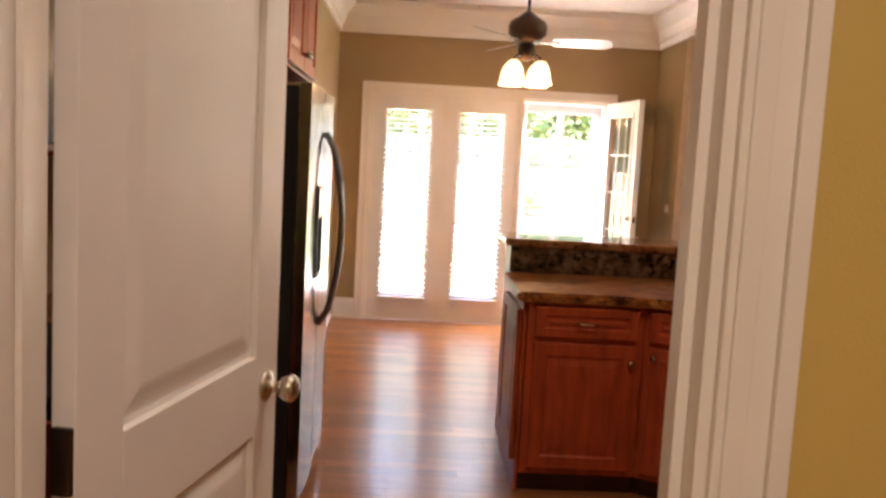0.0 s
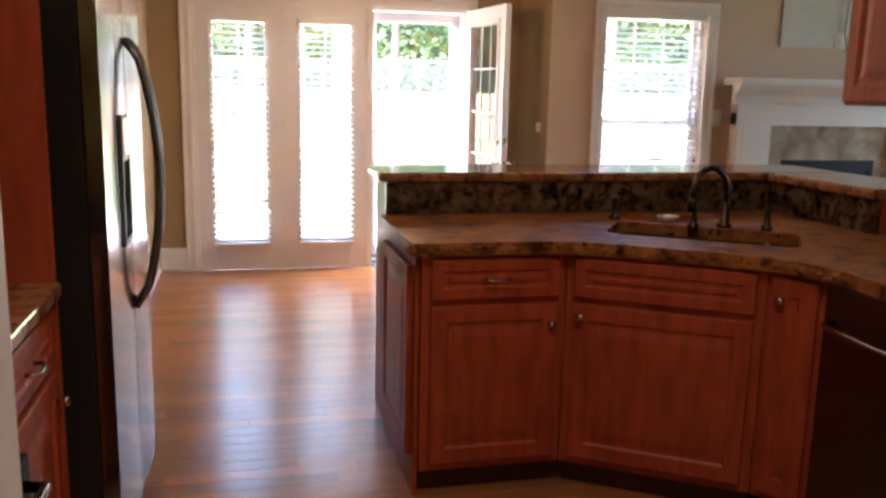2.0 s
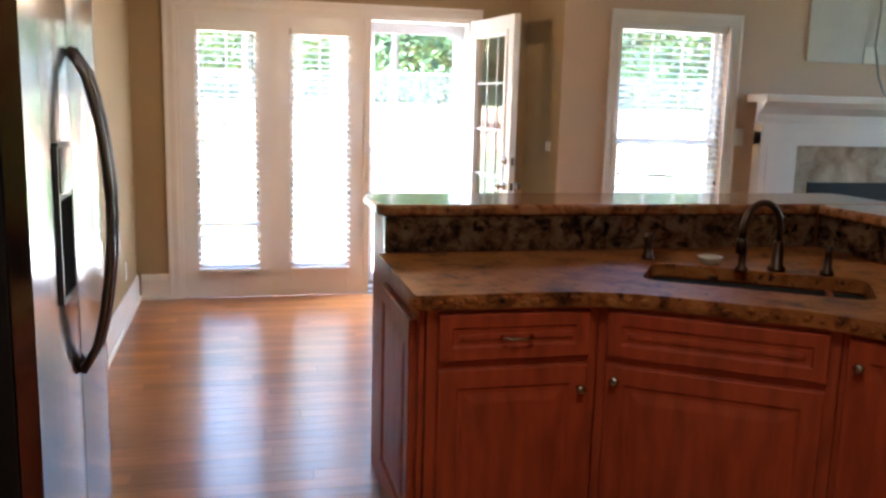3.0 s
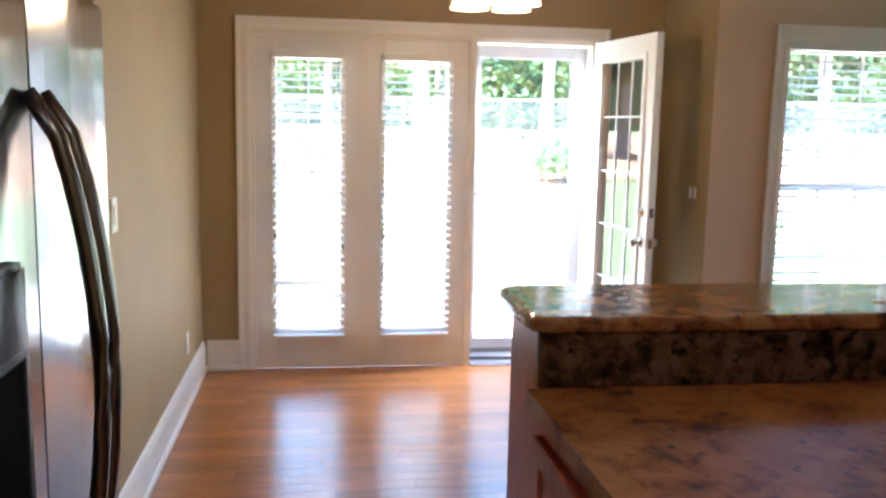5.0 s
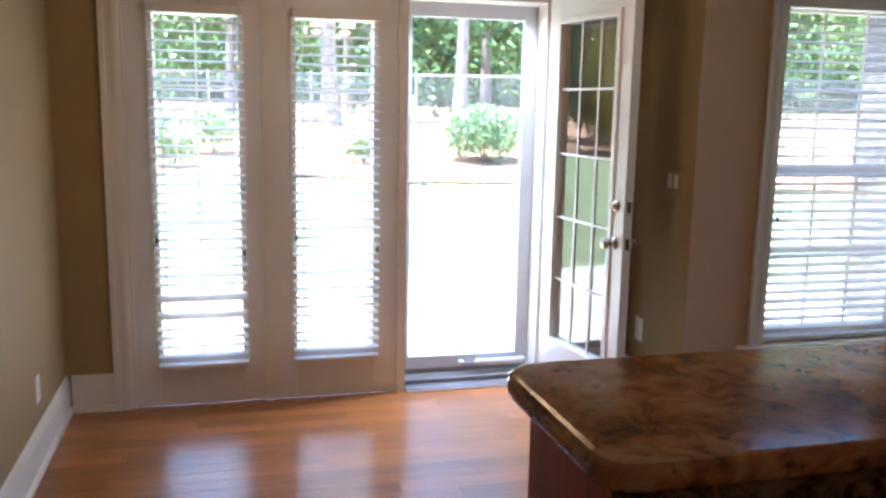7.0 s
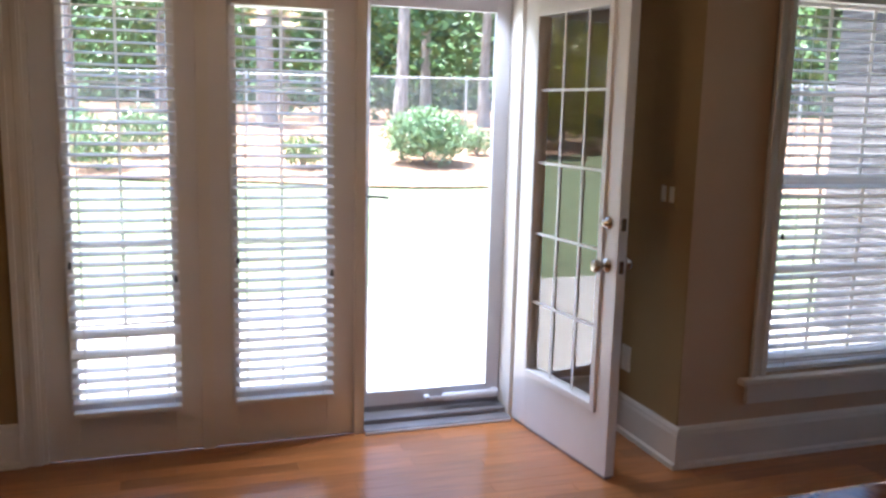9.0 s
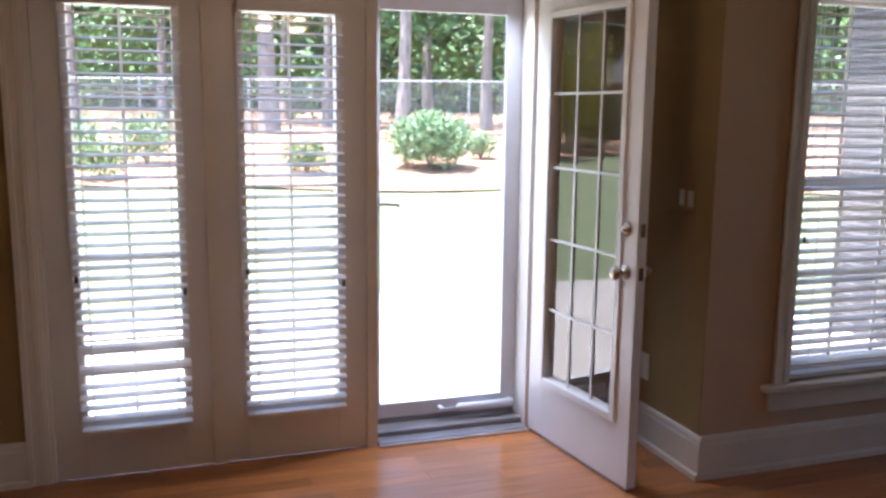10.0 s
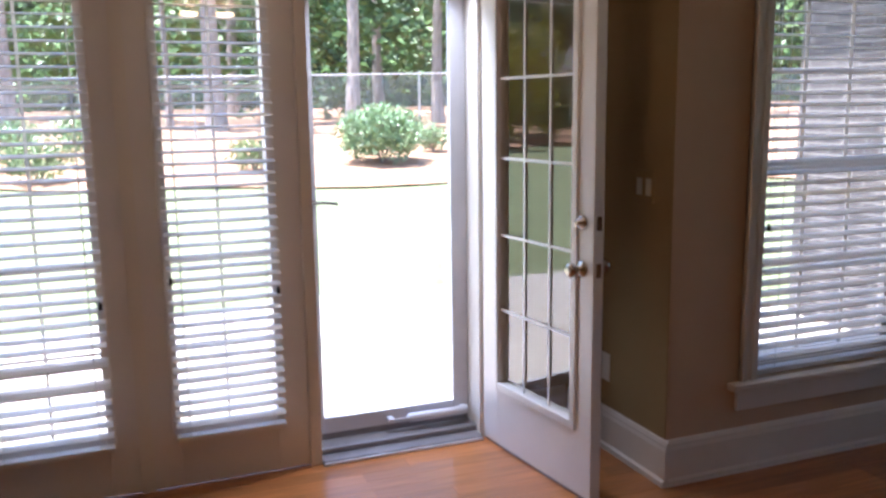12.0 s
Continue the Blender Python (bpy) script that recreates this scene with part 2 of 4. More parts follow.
floor = structure("floor", boxes((-4.0, -9.8, -0.25, 8.0, 0.16, -0.018)), GAP, "honey oak strip floor, glossy and worn", "floor")
structure("wall_north", wall_x([(LEFT, 0), (DOORS_L, 0), (DOORS_L, HEAD), (DOOR_R, HEAD), (DOOR_R, 0), (RIGHT, 0), (RIGHT, CEILING), (LEFT, CEILING)], [], 0, 0.16), TAN, "tan painted wall around the garden doors", "wall")
structure("wall_west", boxes((-1.80, STUB + 0.12, 0, LEFT, 0.16, CEILING)), TAN, "tan painted side wall of the breakfast nook", "wall")
structure("wall_stub", boxes((WEST - 0.12, STUB, 0, LEFT, STUB + 0.12, CEILING)), TAN, "tan painted wall end beyond the refrigerator", "wall")
structure("wall_kitchen_west", boxes((WEST - 0.12, ENTRY, 0, WEST, STUB, CEILING)), TAN, "tan painted wall behind the refrigerator", "wall")
structure("wall_return", boxes((RIGHT - 0.003, LIV + 0.003, 0, RIGHT + 0.12, 0.16, HIGH)), TAN, "short tan return wall beside the garden door", "wall")
structure("wall_living_north", wall_x(rect(RIGHT, 0, 7.5, HIGH), [rect(WIN_L, WIN_B, WIN_R, WIN_T), rect(WIN_L, TR_B, WIN_R, TR_T)], LIV, LIV + 0.15), CREAM, "cream painted living-room wall with a window", "wall")
# the two openings are added to let light onto the fireplace wall
structure("wall_living_east", wall_y(rect(-7.0, 0, LIV + 0.15, HIGH), [rect(-4.2, 0.5, -3.0, 2.7), rect(-2.6, 0.5, -1.4, 2.7)], 7.5, 7.65), CREAM, "cream painted far wall, unseen, with two windows added for light", "wall")
structure("wall_living_south", boxes((1.45, -7.0, 0, 7.5, -6.85, HIGH)), CREAM, "cream painted back wall of the living room", "wall")
structure("wall_kitchen_east", boxes((1.33, ENTRY, 0, 1.45, EAST_END, CEILING)), TAN, "tan painted wall stub with cabinets on it", "wall")
structure("wall_entry", wall_x([(WEST - 0.12, 0), (-1.43, 0), (-1.43, 2.06), (-0.595, 2.06), (-0.595, 0), (1.45, 0), (1.45, CEILING), (WEST - 0.12, CEILING)], [], ENTRY - 0.12, ENTRY), MUSTARD, "mustard painted wall with the entry doorway", "wall")
structure("wall_hall", boxes((-2.34, -9.9, 0, 1.6, -9.8, CEILING), (-2.44, -9.8, 0, -2.34, ENTRY - 0.12, CEILING), (1.5, -9.8, 0, 1.6, ENTRY - 0.12, CEILING)), MUSTARD, "mustard painted walls of the side room", "wall")
structure("ceiling", boxes((-2.44, -9.9, CEILING, RIGHT - 0.003, 0.16, CEILING + 0.2), (RIGHT - 0.003, -9.9, CEILING, 1.6, EAST_END, CEILING + 0.2)), CEIL, "white painted kitchen ceiling", "ceiling")
structure("ceiling_living", boxes((RIGHT - 0.12, -7.0, HIGH, 7.65, LIV + 0.15, HIGH + 0.2)), CEIL, "white painted high living-room ceiling", "ceiling")
structure("wall_above_kitchen", boxes((RIGHT - 0.12, -7.0, CEILING + 0.2, RIGHT - 0.003, LIV, HIGH)), CREAM, "cream wall above the kitchen opening", "wall")
structure("beam", boxes((RIGHT - 0.002, EAST_END, CEILING - 0.27, RIGHT + 0.12, LIV - 0.001, CEILING + 0.2)), CREAM, "cream header between kitchen and living room", "beam")


def run(profile, a, b, inward):
    """A moulding of (out, up) profile points along the floor line a-b, standing out towards inward."""
    bm = bmesh.new()
    a, b, n = Vector((*a, 0)), Vector((*b, 0)), Vector((*inward, 0))
    rows = [[bm.verts.new(p + n * o + Vector((0, 0, u))) for o, u in profile] for p in (a, b)]
    k = len(profile)
    for i in range(k):
        bm.faces.new((rows[0][i], rows[0][(i + 1) % k], rows[1][(i + 1) % k], rows[1][i]))
    bm.faces.new(rows[0])
    bm.faces.new(rows[1][::-1])
    bmesh.ops.recalc_face_normals(bm, faces=bm.faces)
    return bm


BASE = [(0, 0), (0.026, 0), (0.026, 0.022), (0.016, 0.03), (0.016, 0.145), (0.012, 0.16), (0.012, 0.168), (0.006, 0.182), (0, 0.185)]
CROWN = [(0, CEILING - 0.27), (0.02, CEILING - 0.27), (0.02, CEILING - 0.22), (0.035, CEILING - 0.20), (0.06, CEILING - 0.13), (0.12, CEILING - 0.06), (0.14, CEILING - 0.05), (0.14, CEILING - 0.001), (0, CEILING - 0.001)]
for name, a, b, n in (("baseboard_nook", (LEFT, -0.001), (LEFT, STUB), (1, 0)), ("baseboard_north", (LEFT + 0.026, 0), (-1.42, 0), (0, -1)), ("baseboard_north_right", (0.85, 0), (RIGHT - 0.03, 0), (0, -1)),
                      ("baseboard_return", (RIGHT - 0.003, 0), (RIGHT - 0.003, LIV - 0.024), (-1, 0)), ("baseboard_living", (RIGHT - 0.003, LIV), (2.66, LIV), (0, -1)), ("baseboard_living_far", (4.46, LIV), (7.5, LIV), (0, -1)),
                      ("baseboard_stub", (LEFT, STUB), (WEST, STUB), (0, -1))):
    structure(name, run(BASE, a, b, n), TRIM, "tall white painted baseboard with a moulded cap", "baseboard")
for name, a, b, n in (("crown_north", (LEFT, 0), (RIGHT - 0.003, 0), (0, -1)), ("crown_west", (LEFT, 0), (LEFT, STUB), (1, 0)), ("crown_return", (RIGHT - 0.003, 0), (RIGHT - 0.003, EAST_END), (-1, 0)), ("crown_kitchen", (WEST, STUB - 0.1), (WEST, ENTRY), (1, 0))):
    structure(name, run(CROWN, a, b, n), CEIL, "deep white crown moulding", "trim")


def casing(name, x0, x1, z0, z1, y, out, w=0.085, sill=False, label="white painted moulded casing"):
    """A moulded frame round an opening in a wall along x; out is -1 towards the viewer's room."""
    bm = bmesh.new()
    for a, b, t in ((0, w, 0.014), (w * 0.12, w * 0.42, 0.019), (w * 0.72, w, 0.025)):
        box(bm, x0 - b, y, z0, x0 - a, y + out * t, z1 + b, 0.003)
        box(bm, x1 + a, y, z0, x1 + b, y + out * t, z1 + b, 0.003)
        box(bm, x0 - a, y, z1 + a, x1 + a, y + out * t, z1 + b, 0.003)
    return structure(name, bm, TRIM, label, "trim")


casing("trim_garden_doors", DOORS_L + 0.012, DOOR_R - 0.012, 0, HEAD - 0.012, 0, -1)
casing("trim_window", WIN_L + 0.01, WIN_R - 0.01, WIN_B, WIN_T - 0.01, LIV, -1)
casing("trim_transom", WIN_L + 0.01, WIN_R - 0.01, TR_B, TR_T, LIV, -1, 0.06)
casing("trim_entry", -1.415, -0.61, 0, 2.045, ENTRY - 0.12, -1, 0.085)
casing("trim_entry_kitchen", -1.415, -0.61, 0, 2.045, ENTRY, 1, 0.10)
jamb = thing("door_jamb", (0, 0, 0), "white painted door jamb with a stop", "trim", kind="structure")
for nm, q in (("side", (-1.43, ENTRY - 0.121, 0, -1.40, ENTRY + 0.001, 2.06)), ("side", (-0.625, ENTRY - 0.121, 0, -0.595, ENTRY + 0.001, 2.06)), ("head", (-1.40, ENTRY - 0.121, 2.03, -0.625, ENTRY + 0.001, 2.06)), ("stop", (-0.64, ENTRY - 0.085, 0, -0.625, ENTRY - 0.045, 2.03)), ("stop", (-1.40, ENTRY - 0.085, 0, -1.392, ENTRY - 0.045, 2.03))):
    part(nm, solid(*q, bevel=0.002), TRIM, jamb)
structure("jamb_garden_doors", boxes((DOORS_L, -0.001, 0, DOORS_L + 0.03, 0.161, HEAD), (DOOR_R - 0.03, -0.001, 0, DOOR_R, 0.161, HEAD), (DOORS_L + 0.03, -0.001, HEAD - 0.03, DOOR_R - 0.03, 0.161, HEAD), (-0.045, -0.012, 0, 0.0, 0.161, HEAD - 0.03), (-0.6963, 0.006, 0.0, -0.6787, 0.09, HEAD - 0.03), (-0.712, -0.006, 0.0, -0.663, 0.0062, HEAD - 0.03)), TRIM, "white painted jambs of the triple garden door", "trim")
structure("window_stool", solid(WIN_L - 0.13, LIV - 0.05, WIN_B - 0.03, WIN_R + 0.13, LIV, WIN_B, bevel=0.008), TRIM, "white window stool board", "sill")
structure("window_apron", solid(WIN_L - 0.09, LIV - 0.018, WIN_B - 0.12, WIN_R + 0.09, LIV, WIN_B - 0.03, bevel=0.004), TRIM, "white apron board beneath the window", "sill")


# ---- garden doors ----
def lite_door(name, w, label, kind, glass_w, z0, z1, cols=2, t=0.045):
    """A full-glass door leaf along local x, with its glazing bars; the leaf lies between y = 0 and y = t."""
    d = thing(name, (0, 0, 0), label, "door", kind=kind)
    g0 = (w - glass_w) / 2
    g1 = g0 + glass_w
    top = HEAD - 0.0305
    part("stile", solid(0, 0, 0.001, g0, t, top, bevel=0.003), DOOR_WHITE, d)
    part("stile", solid(g1, 0, 0.001, w, t, top, bevel=0.003), DOOR_WHITE, d)
    part("bottom_rail", solid(g0, 0.001, 0.001, g1, t - 0.001, z0), DOOR_WHITE, d)
    part("top_rail", solid(g0, 0.001, z1, g1, t - 0.001, top), DOOR_WHITE, d)
    for y0, y1 in ((-0.010, 0.004), (t - 0.004, t + 0.010)):
        bm = bmesh.new()
        box(bm, g0 - 0.028, y0, z0 - 0.028, g0 + 0.004, y1, z1 + 0.028, 0.004)
        box(bm, g1 - 0.004, y0, z0 - 0.028, g1 + 0.028, y1, z1 + 0.028, 0.004)
        box(bm, g0 + 0.004, y0, z0 - 0.028, g1 - 0.004, y1, z0 + 0.004, 0.004)
        box(bm, g0 + 0.004, y0, z1 - 0.004, g1 - 0.004, y1, z1 + 0.028, 0.004)
        part("glazing_frame", bm, DOOR_WHITE, d)
    pane = part("pane", quad(g0, z0, g1, z1, t * 0.5), PANE, d)
    pane.visible_shadow = False
    for i in range(1, cols):
        mid = g0 + glass_w * i / cols
        part("glazing_bar", solid(mid - 0.0055, t * 0.5 - 0.0065, z0, mid + 0.0055, t * 0.5 - 0.0025, z1), DOOR_WHITE, d)
    for i in range(1, 5):
        z = z0 + (z1 - z0) * i / 5
        part("glazing_bar", solid(g0, t * 0.5 - 0.0068, z - 0.0055, g1, t * 0.5 - 0.0028, z + 0.0055), DOOR_WHITE, d)
    return d


GZ0, GZ1 = 0.24, 1.89
for i, x in enumerate((-1.3285, -0.6785)):
    lite_door("door_%d" % (i + 1), 0.632, "fixed white garden door panel with full glass", "structure", 0.385, GZ0, GZ1).matrix_basis = pose(x, 0.008, 0)
leaf = lite_door("door_3", 0.755, "white glass garden door standing open into the room", "structure", 0.52, 0.28, 1.89, 3)
leaf.matrix_basis = pose(0.738, -0.022, 0.013, 0, 0, -83.0)
for y, s in ((0.0, -1), (0.045, 1)):
    for z, r, kind in ((1.045, 0.026, "deadbolt"), (0.875, 0.030, "knob")):
        prof = [(r, 0), (r, 0.006), (r * 0.8, 0.012), (0.012, 0.014), (0.012, 0.03)] if kind == "deadbolt" else [(0.030, 0), (0.030, 0.005), (0.024, 0.010), (0.012, 0.014), (0.011, 0.030), (0.020, 0.036), (0.027, 0.046), (0.028, 0.056), (0.022, 0.066), (0.008, 0.069)]
        bm = lathe(prof, 20)
        bm.transform(Matrix.Translation((0.692, y, z)) @ Matrix.Rotation(radians(90 if s < 0 else -90), 4, "X"))
        part(kind, bm, NICKEL, leaf, "satin nickel " + kind, smooth=True)
part("edge_plate", solid(0.7552, 0.012, 0.85, 0.7572, 0.034, 0.90), NICKEL, leaf)
part("edge_plate", solid(0.7552, 0.012, 1.02, 0.7572, 0.034, 1.07), NICKEL, leaf)
part("door_sweep", solid(0.01, 0.006, -0.012, 0.745, 0.04, 0.001), SILL, leaf, "dark rubber door sweep")
for z in (0.22, 1.05, 1.82):
    part("hinge", moved(lathe([(0.007, 0), (0.007, 0.09)], 10), Matrix.Translation((-0.004, 0.049, z))), NICKEL, leaf, "small nickel hinge")

# threshold and storm door
sillt = thing("threshold", (0, 0, 0), "grey metal threshold of the open garden door", "threshold", kind="structure")
part("base", solid(0.0, -0.035, 0.0, DOOR_R - 0.03, 0.15, 0.022, bevel=0.006), SILL, sillt)
part("strip", solid(0.0, -0.045, 0.0, DOOR_R - 0.03, -0.036, 0.014, bevel=0.003), ALU, sillt, "pale aluminium strip")
part("saddle", solid(0.0, 0.03, 0.022, DOOR_R - 0.03, 0.16, 0.048, bevel=0.008), SILL, sillt)
# lamp hidden at the door head, added to stand in for sky light
area("doorway_fill_lamp", (DOOR_R * 0.5, 0.05, HEAD - 0.045), (DOOR_R * 0.5, -0.16, 0.0), 0.60, 0.07, 1.0, (0.92, 0.96, 1.0)).data.spread = radians(80)
storm = thing("door_4", (0.0, 0.125, 0.0), "closed storm door with one tall glass pane", "door", kind="structure")
W = DOOR_R - 0.03
part("stile", solid(0.002, 0, 0.075, 0.048, 0.03, HEAD - 0.035, bevel=0.004), ALU, storm)
part("stile", solid(W - 0.075, 0, 0.075, W - 0.002, 0.03, HEAD - 0.035, bevel=0.004), ALU, storm)
part("bottom_rail", solid(0.048, 0.001, 0.075, W - 0.075, 0.029, 0.145, bevel=0.003), ALU, storm)
part("top_rail", solid(0.048, 0.001, HEAD - 0.11, W - 0.075, 0.029, HEAD - 0.035, bevel=0.003), ALU, storm)
part("sweep", solid(0.004, 0.004, 0.046, W - 0.004, 0.026, 0.075), SILL, storm, "dark rubber sweep")
p = part("pane", quad(0.048, 0.145, W - 0.075, HEAD - 0.11, 0.015), PANE, storm)
p.visible_shadow = False
part("latch_plate", solid(0.006, -0.008, 0.96, 0.030, 0.0, 1.20, bevel=0.003), ALU, storm)
part("handle", tube([(0.018, -0.008, 1.085), (0.03, -0.04, 1.088), (0.06, -0.05, 1.09), (0.10, -0.05, 1.086), (0.125, -0.045, 1.08)], 0.007, 8), HANDLE_STEEL, storm, "curved dark lever handle", smooth=True)
closer = part("closer", moved(lathe([(0.008, 0), (0.020, 0.004), (0.020, 0.27), (0.012, 0.28), (0.005, 0.285), (0.005, 0.36)], 14), Matrix.Translation((W - 0.03, -0.035, 0.105)) @ Matrix.Rotation(radians(-90), 4, "Y")), ALU, storm, "white closer tube with its rod", smooth=True)
part("bracket", solid(W - 0.05, -0.05, 0.09, W - 0.02, 0.0, 0.12, bevel=0.003), ALU, closer)
part("bracket", solid(W - 0.40, -0.045, 0.095, W - 0.375, 0.0, 0.115, bevel=0.003), ALU, closer)


# ---- blinds ----
SLAT = {}


def slat_mesh(w):
    if w not in SLAT:
        bm = bmesh.new()
        cols = []
        for x in (0, w):
            cols.append([bm.verts.new((x, y, z)) for y, z in ((-0.025, 0), (0, 0.0035), (0.025, 0), (0.025, -0.0028), (0, 0.0007), (-0.025, -0.0028))])
        for i in range(6):
            bm.faces.new((cols[0][i], cols[0][(i + 1) % 6], cols[1][(i + 1) % 6], cols[1][i]))
        bm.faces.new(cols[0][::-1])
        bm.faces.new(cols[1])
        bmesh.ops.recalc_face_normals(bm, faces=bm.faces)
        SLAT[w] = mesh_of("slat", bm, VINYL)
    return SLAT[w]


def blind(x, y, w, z0, z1, label, pitch=0.044, tilt=9.0, broken=()):
    b = thing("window_blind", (x, y, z0), label, "blind", "blinds")
    h = z1 - z0
    part("headrail", solid(0, -0.028, h - 0.045, w, 0.028, h, bevel=0.004), VINYL, b)
    part("bottom_rail", solid(0, -0.026, 0, w, 0.026, 0.022, bevel=0.005), VINYL, b)
    me = slat_mesh(w)
    n = int((h - 0.09) / pitch)
    for i in range(1, n + 1):
        z = 0.022 + i * pitch
        turn = tilt + random.uniform(-2, 2)
        for centre, lift in broken:
            if abs(z - centre) < pitch * 1.1 and z != centre:
                z, turn = centre + (z - centre) * 0.12 + lift, tilt + 22
        piece("slat", me, b, pose(random.uniform(-0.002, 0.002), 0, z, turn, random.uniform(-0.25, 0.25), 0))
    for f in (0.12, 0.88):
        for yy in (-0.027, 0.027):
            part("ladder_cord", solid(w * f - 0.0012, yy - 0.0008, 0.01, w * f + 0.0012, yy + 0.0008, h - 0.03), VINYL, b)
    for f, drop in ((0.03, 0.62), (0.97, 0.66)):
        cord = part("pull_cord", solid(w * f - 0.001, -0.034, h * (1 - drop), w * f + 0.001, -0.032, h - 0.02), VINYL, b)
        part("tassel", moved(lathe([(0.003, 0.03), (0.007, 0.02), (0.008, 0.0)], 8), Matrix.Translation((w * f, -0.033, h * (1 - drop) - 0.03))), DARK, cord, "dark cord tassel")
    return b


blind(-1.222, -0.030, 0.425, 0.20, 1.93, "white slatted blind with two sagging slats on a garden door", broken=((0.265, 0.0), (0.35, 0.0)))
blind(-0.572, -0.030, 0.425, 0.20, 1.93, "white slatted blind, open, on a garden door")
blind(WIN_L + 0.02, LIV + 0.035, WIN_R - WIN_L - 0.04, WIN_B + 0.005, WIN_T - 0.01, "white slatted blind, open, in the living-room window", tilt=14)


def sash_window(name, x0, x1, z0, z1, y, label, double, cols, rows):
    w = thing(name, (x0, y, z0), label, "window", kind="structure")
    a, h = x1 - x0, z1 - z0
    for n, q in (("frame_side", (0, 0, 0, 0.03, 0.08, h)), ("frame_side", (a - 0.03, 0, 0, a, 0.08, h)), ("frame_head", (0.03, 0, h - 0.03, a - 0.03, 0.08, h)), ("sill", (0.03, 0, 0, a - 0.03, 0.08, 0.03))):
        part(n, solid(*q, bevel=0.003), TRIM, w)
    spans = ((0.03, h * 0.5 + 0.015, 0.015), (h * 0.5 - 0.015, h - 0.03, 0.045)) if double else ((0.03, h - 0.03, 0.03),)
    for b0, b1, yy in spans:
        s = part("sash", boxes((0.03, yy, b0, 0.065, yy + 0.028, b1), (a - 0.065, yy, b0, a - 0.03, yy + 0.028, b1), (0.065, yy, b0, a - 0.065, yy + 0.028, b0 + 0.04), (0.065, yy, b1 - 0.035, a - 0.065, yy + 0.028, b1)), TRIM, w)
        g = part("pane", quad(0.065, b0 + 0.04, a - 0.065, b1 - 0.035, yy + 0.014), PANE, s)
        g.visible_shadow = False
        for i in range(1, cols):
            xx = 0.065 + (a - 0.13) * i / cols
            part("glazing_bar", solid(xx - 0.008, yy + 0.006, b0 + 0.04, xx + 0.008, yy + 0.0115, b1 - 0.035), TRIM, s)
        for i in range(1, rows):
            zz = b0 + 0.04 + (b1 - b0 - 0.075) * i / rows
            part("glazing_bar", solid(0.065, yy + 0.0058, zz - 0.008, a - 0.065, yy + 0.0113, zz + 0.008), TRIM, s)
    return w


sash_window("window_1", WIN_L, WIN_R, WIN_B, WIN_T, LIV + 0.068, "white double-hung window with glazing bars", True, 3, 2)
sash_window("window_2", WIN_L, WIN_R, TR_B, TR_T, LIV + 0.068, "white transom window high on the living-room wall", False, 3, 1)

# unseen windows, added in the east wall to brighten the living room
for i, y in enumerate((-3.0, -1.4)):
    sash_window("window_%d" % (i + 3), 0, 1.2, 0, 2.2, 0, "tall white unseen window added to light the living room", True, 3, 3).matrix_basis = pose(7.54, y, 0.5, 0, 0, -90)

# ---- entry: the white door that stands open ----
entry = thing("door_5", (-1.375, ENTRY + 0.03, 0.01), "white two-panel interior door standing open", "door", kind="structure", turn=78.0)
DW, DH, DT = 0.715, 2.02, 0.035
for n, q in (("stile", (0, 0, 0, 0.115, DT, DH)), ("stile", (DW - 0.115, 0, 0, DW, DT, DH)), ("bottom_rail", (0.115, 0, 0, DW - 0.115, DT, 0.24)), ("lock_rail", (0.115, 0, 0.87, DW - 0.115, DT, 1.03)), ("top_rail", (0.115, 0, DH - 0.125, DW - 0.115, DT, DH))):
    part(n, solid(*q, bevel=0.002), DOOR_WHITE, entry)


def raised_panel(x0, x1, z0, z1, t, edge, rise):
    """One field with sloped edges on both faces of a slab t thick."""
    bm = bmesh.new()

    def ring(inset, y):
        return [bm.verts.new(v) for v in ((x0 + inset, y, z0 + inset), (x1 - inset, y, z0 + inset), (x1 - inset, y, z1 - inset), (x0 + inset, y, z1 - inset))]

    m = t * 0.5
    rings = [ring(edge, m - rise), ring(edge * 0.85, m - rise * 0.92), ring(0.012, m - rise * 0.3), ring(0, m - rise * 0.3), ring(0, m + rise * 0.3), ring(0.012, m + rise * 0.3), ring(edge, m + rise)]
    for a, b in zip(rings, rings[1:]):
        for k in range(4):
            bm.faces.new((a[k], a[(k + 1) % 4], b[(k + 1) % 4], b[k]))
    bm.faces.new(rings[0])
    bm.faces.new(rings[-1])
    bmesh.ops.recalc_face_normals(bm, faces=bm.faces)
    return bm


def picture_frame(x0, x1, z0, z1, r, t):
    """One mitred frame, its edges eased, between y = -t and y = 0."""
    bm = bmesh.new()

    def ring(inset, y):
        return [bm.verts.new(v) for v in ((x0 + inset, y, z0 + inset), (x1 - inset, y, z0 + inset), (x1 - inset, y, z1 - inset), (x0 + inset, y, z1 - inset))]

    e = 0.004
    rings = [ring(0, 0), ring(0, -t + e), ring(e, -t), ring(r - e * 2, -t), ring(r, -t + e * 2), ring(r, 0)]
    for a, b in zip(rings, rings[1:] + rings[:1]):
        for k in range(4):
            bm.faces.new((a[k], a[(k + 1) % 4], b[(k + 1) % 4], b[k]))
    bmesh.ops.recalc_face_normals(bm, faces=bm.faces)
    return bm


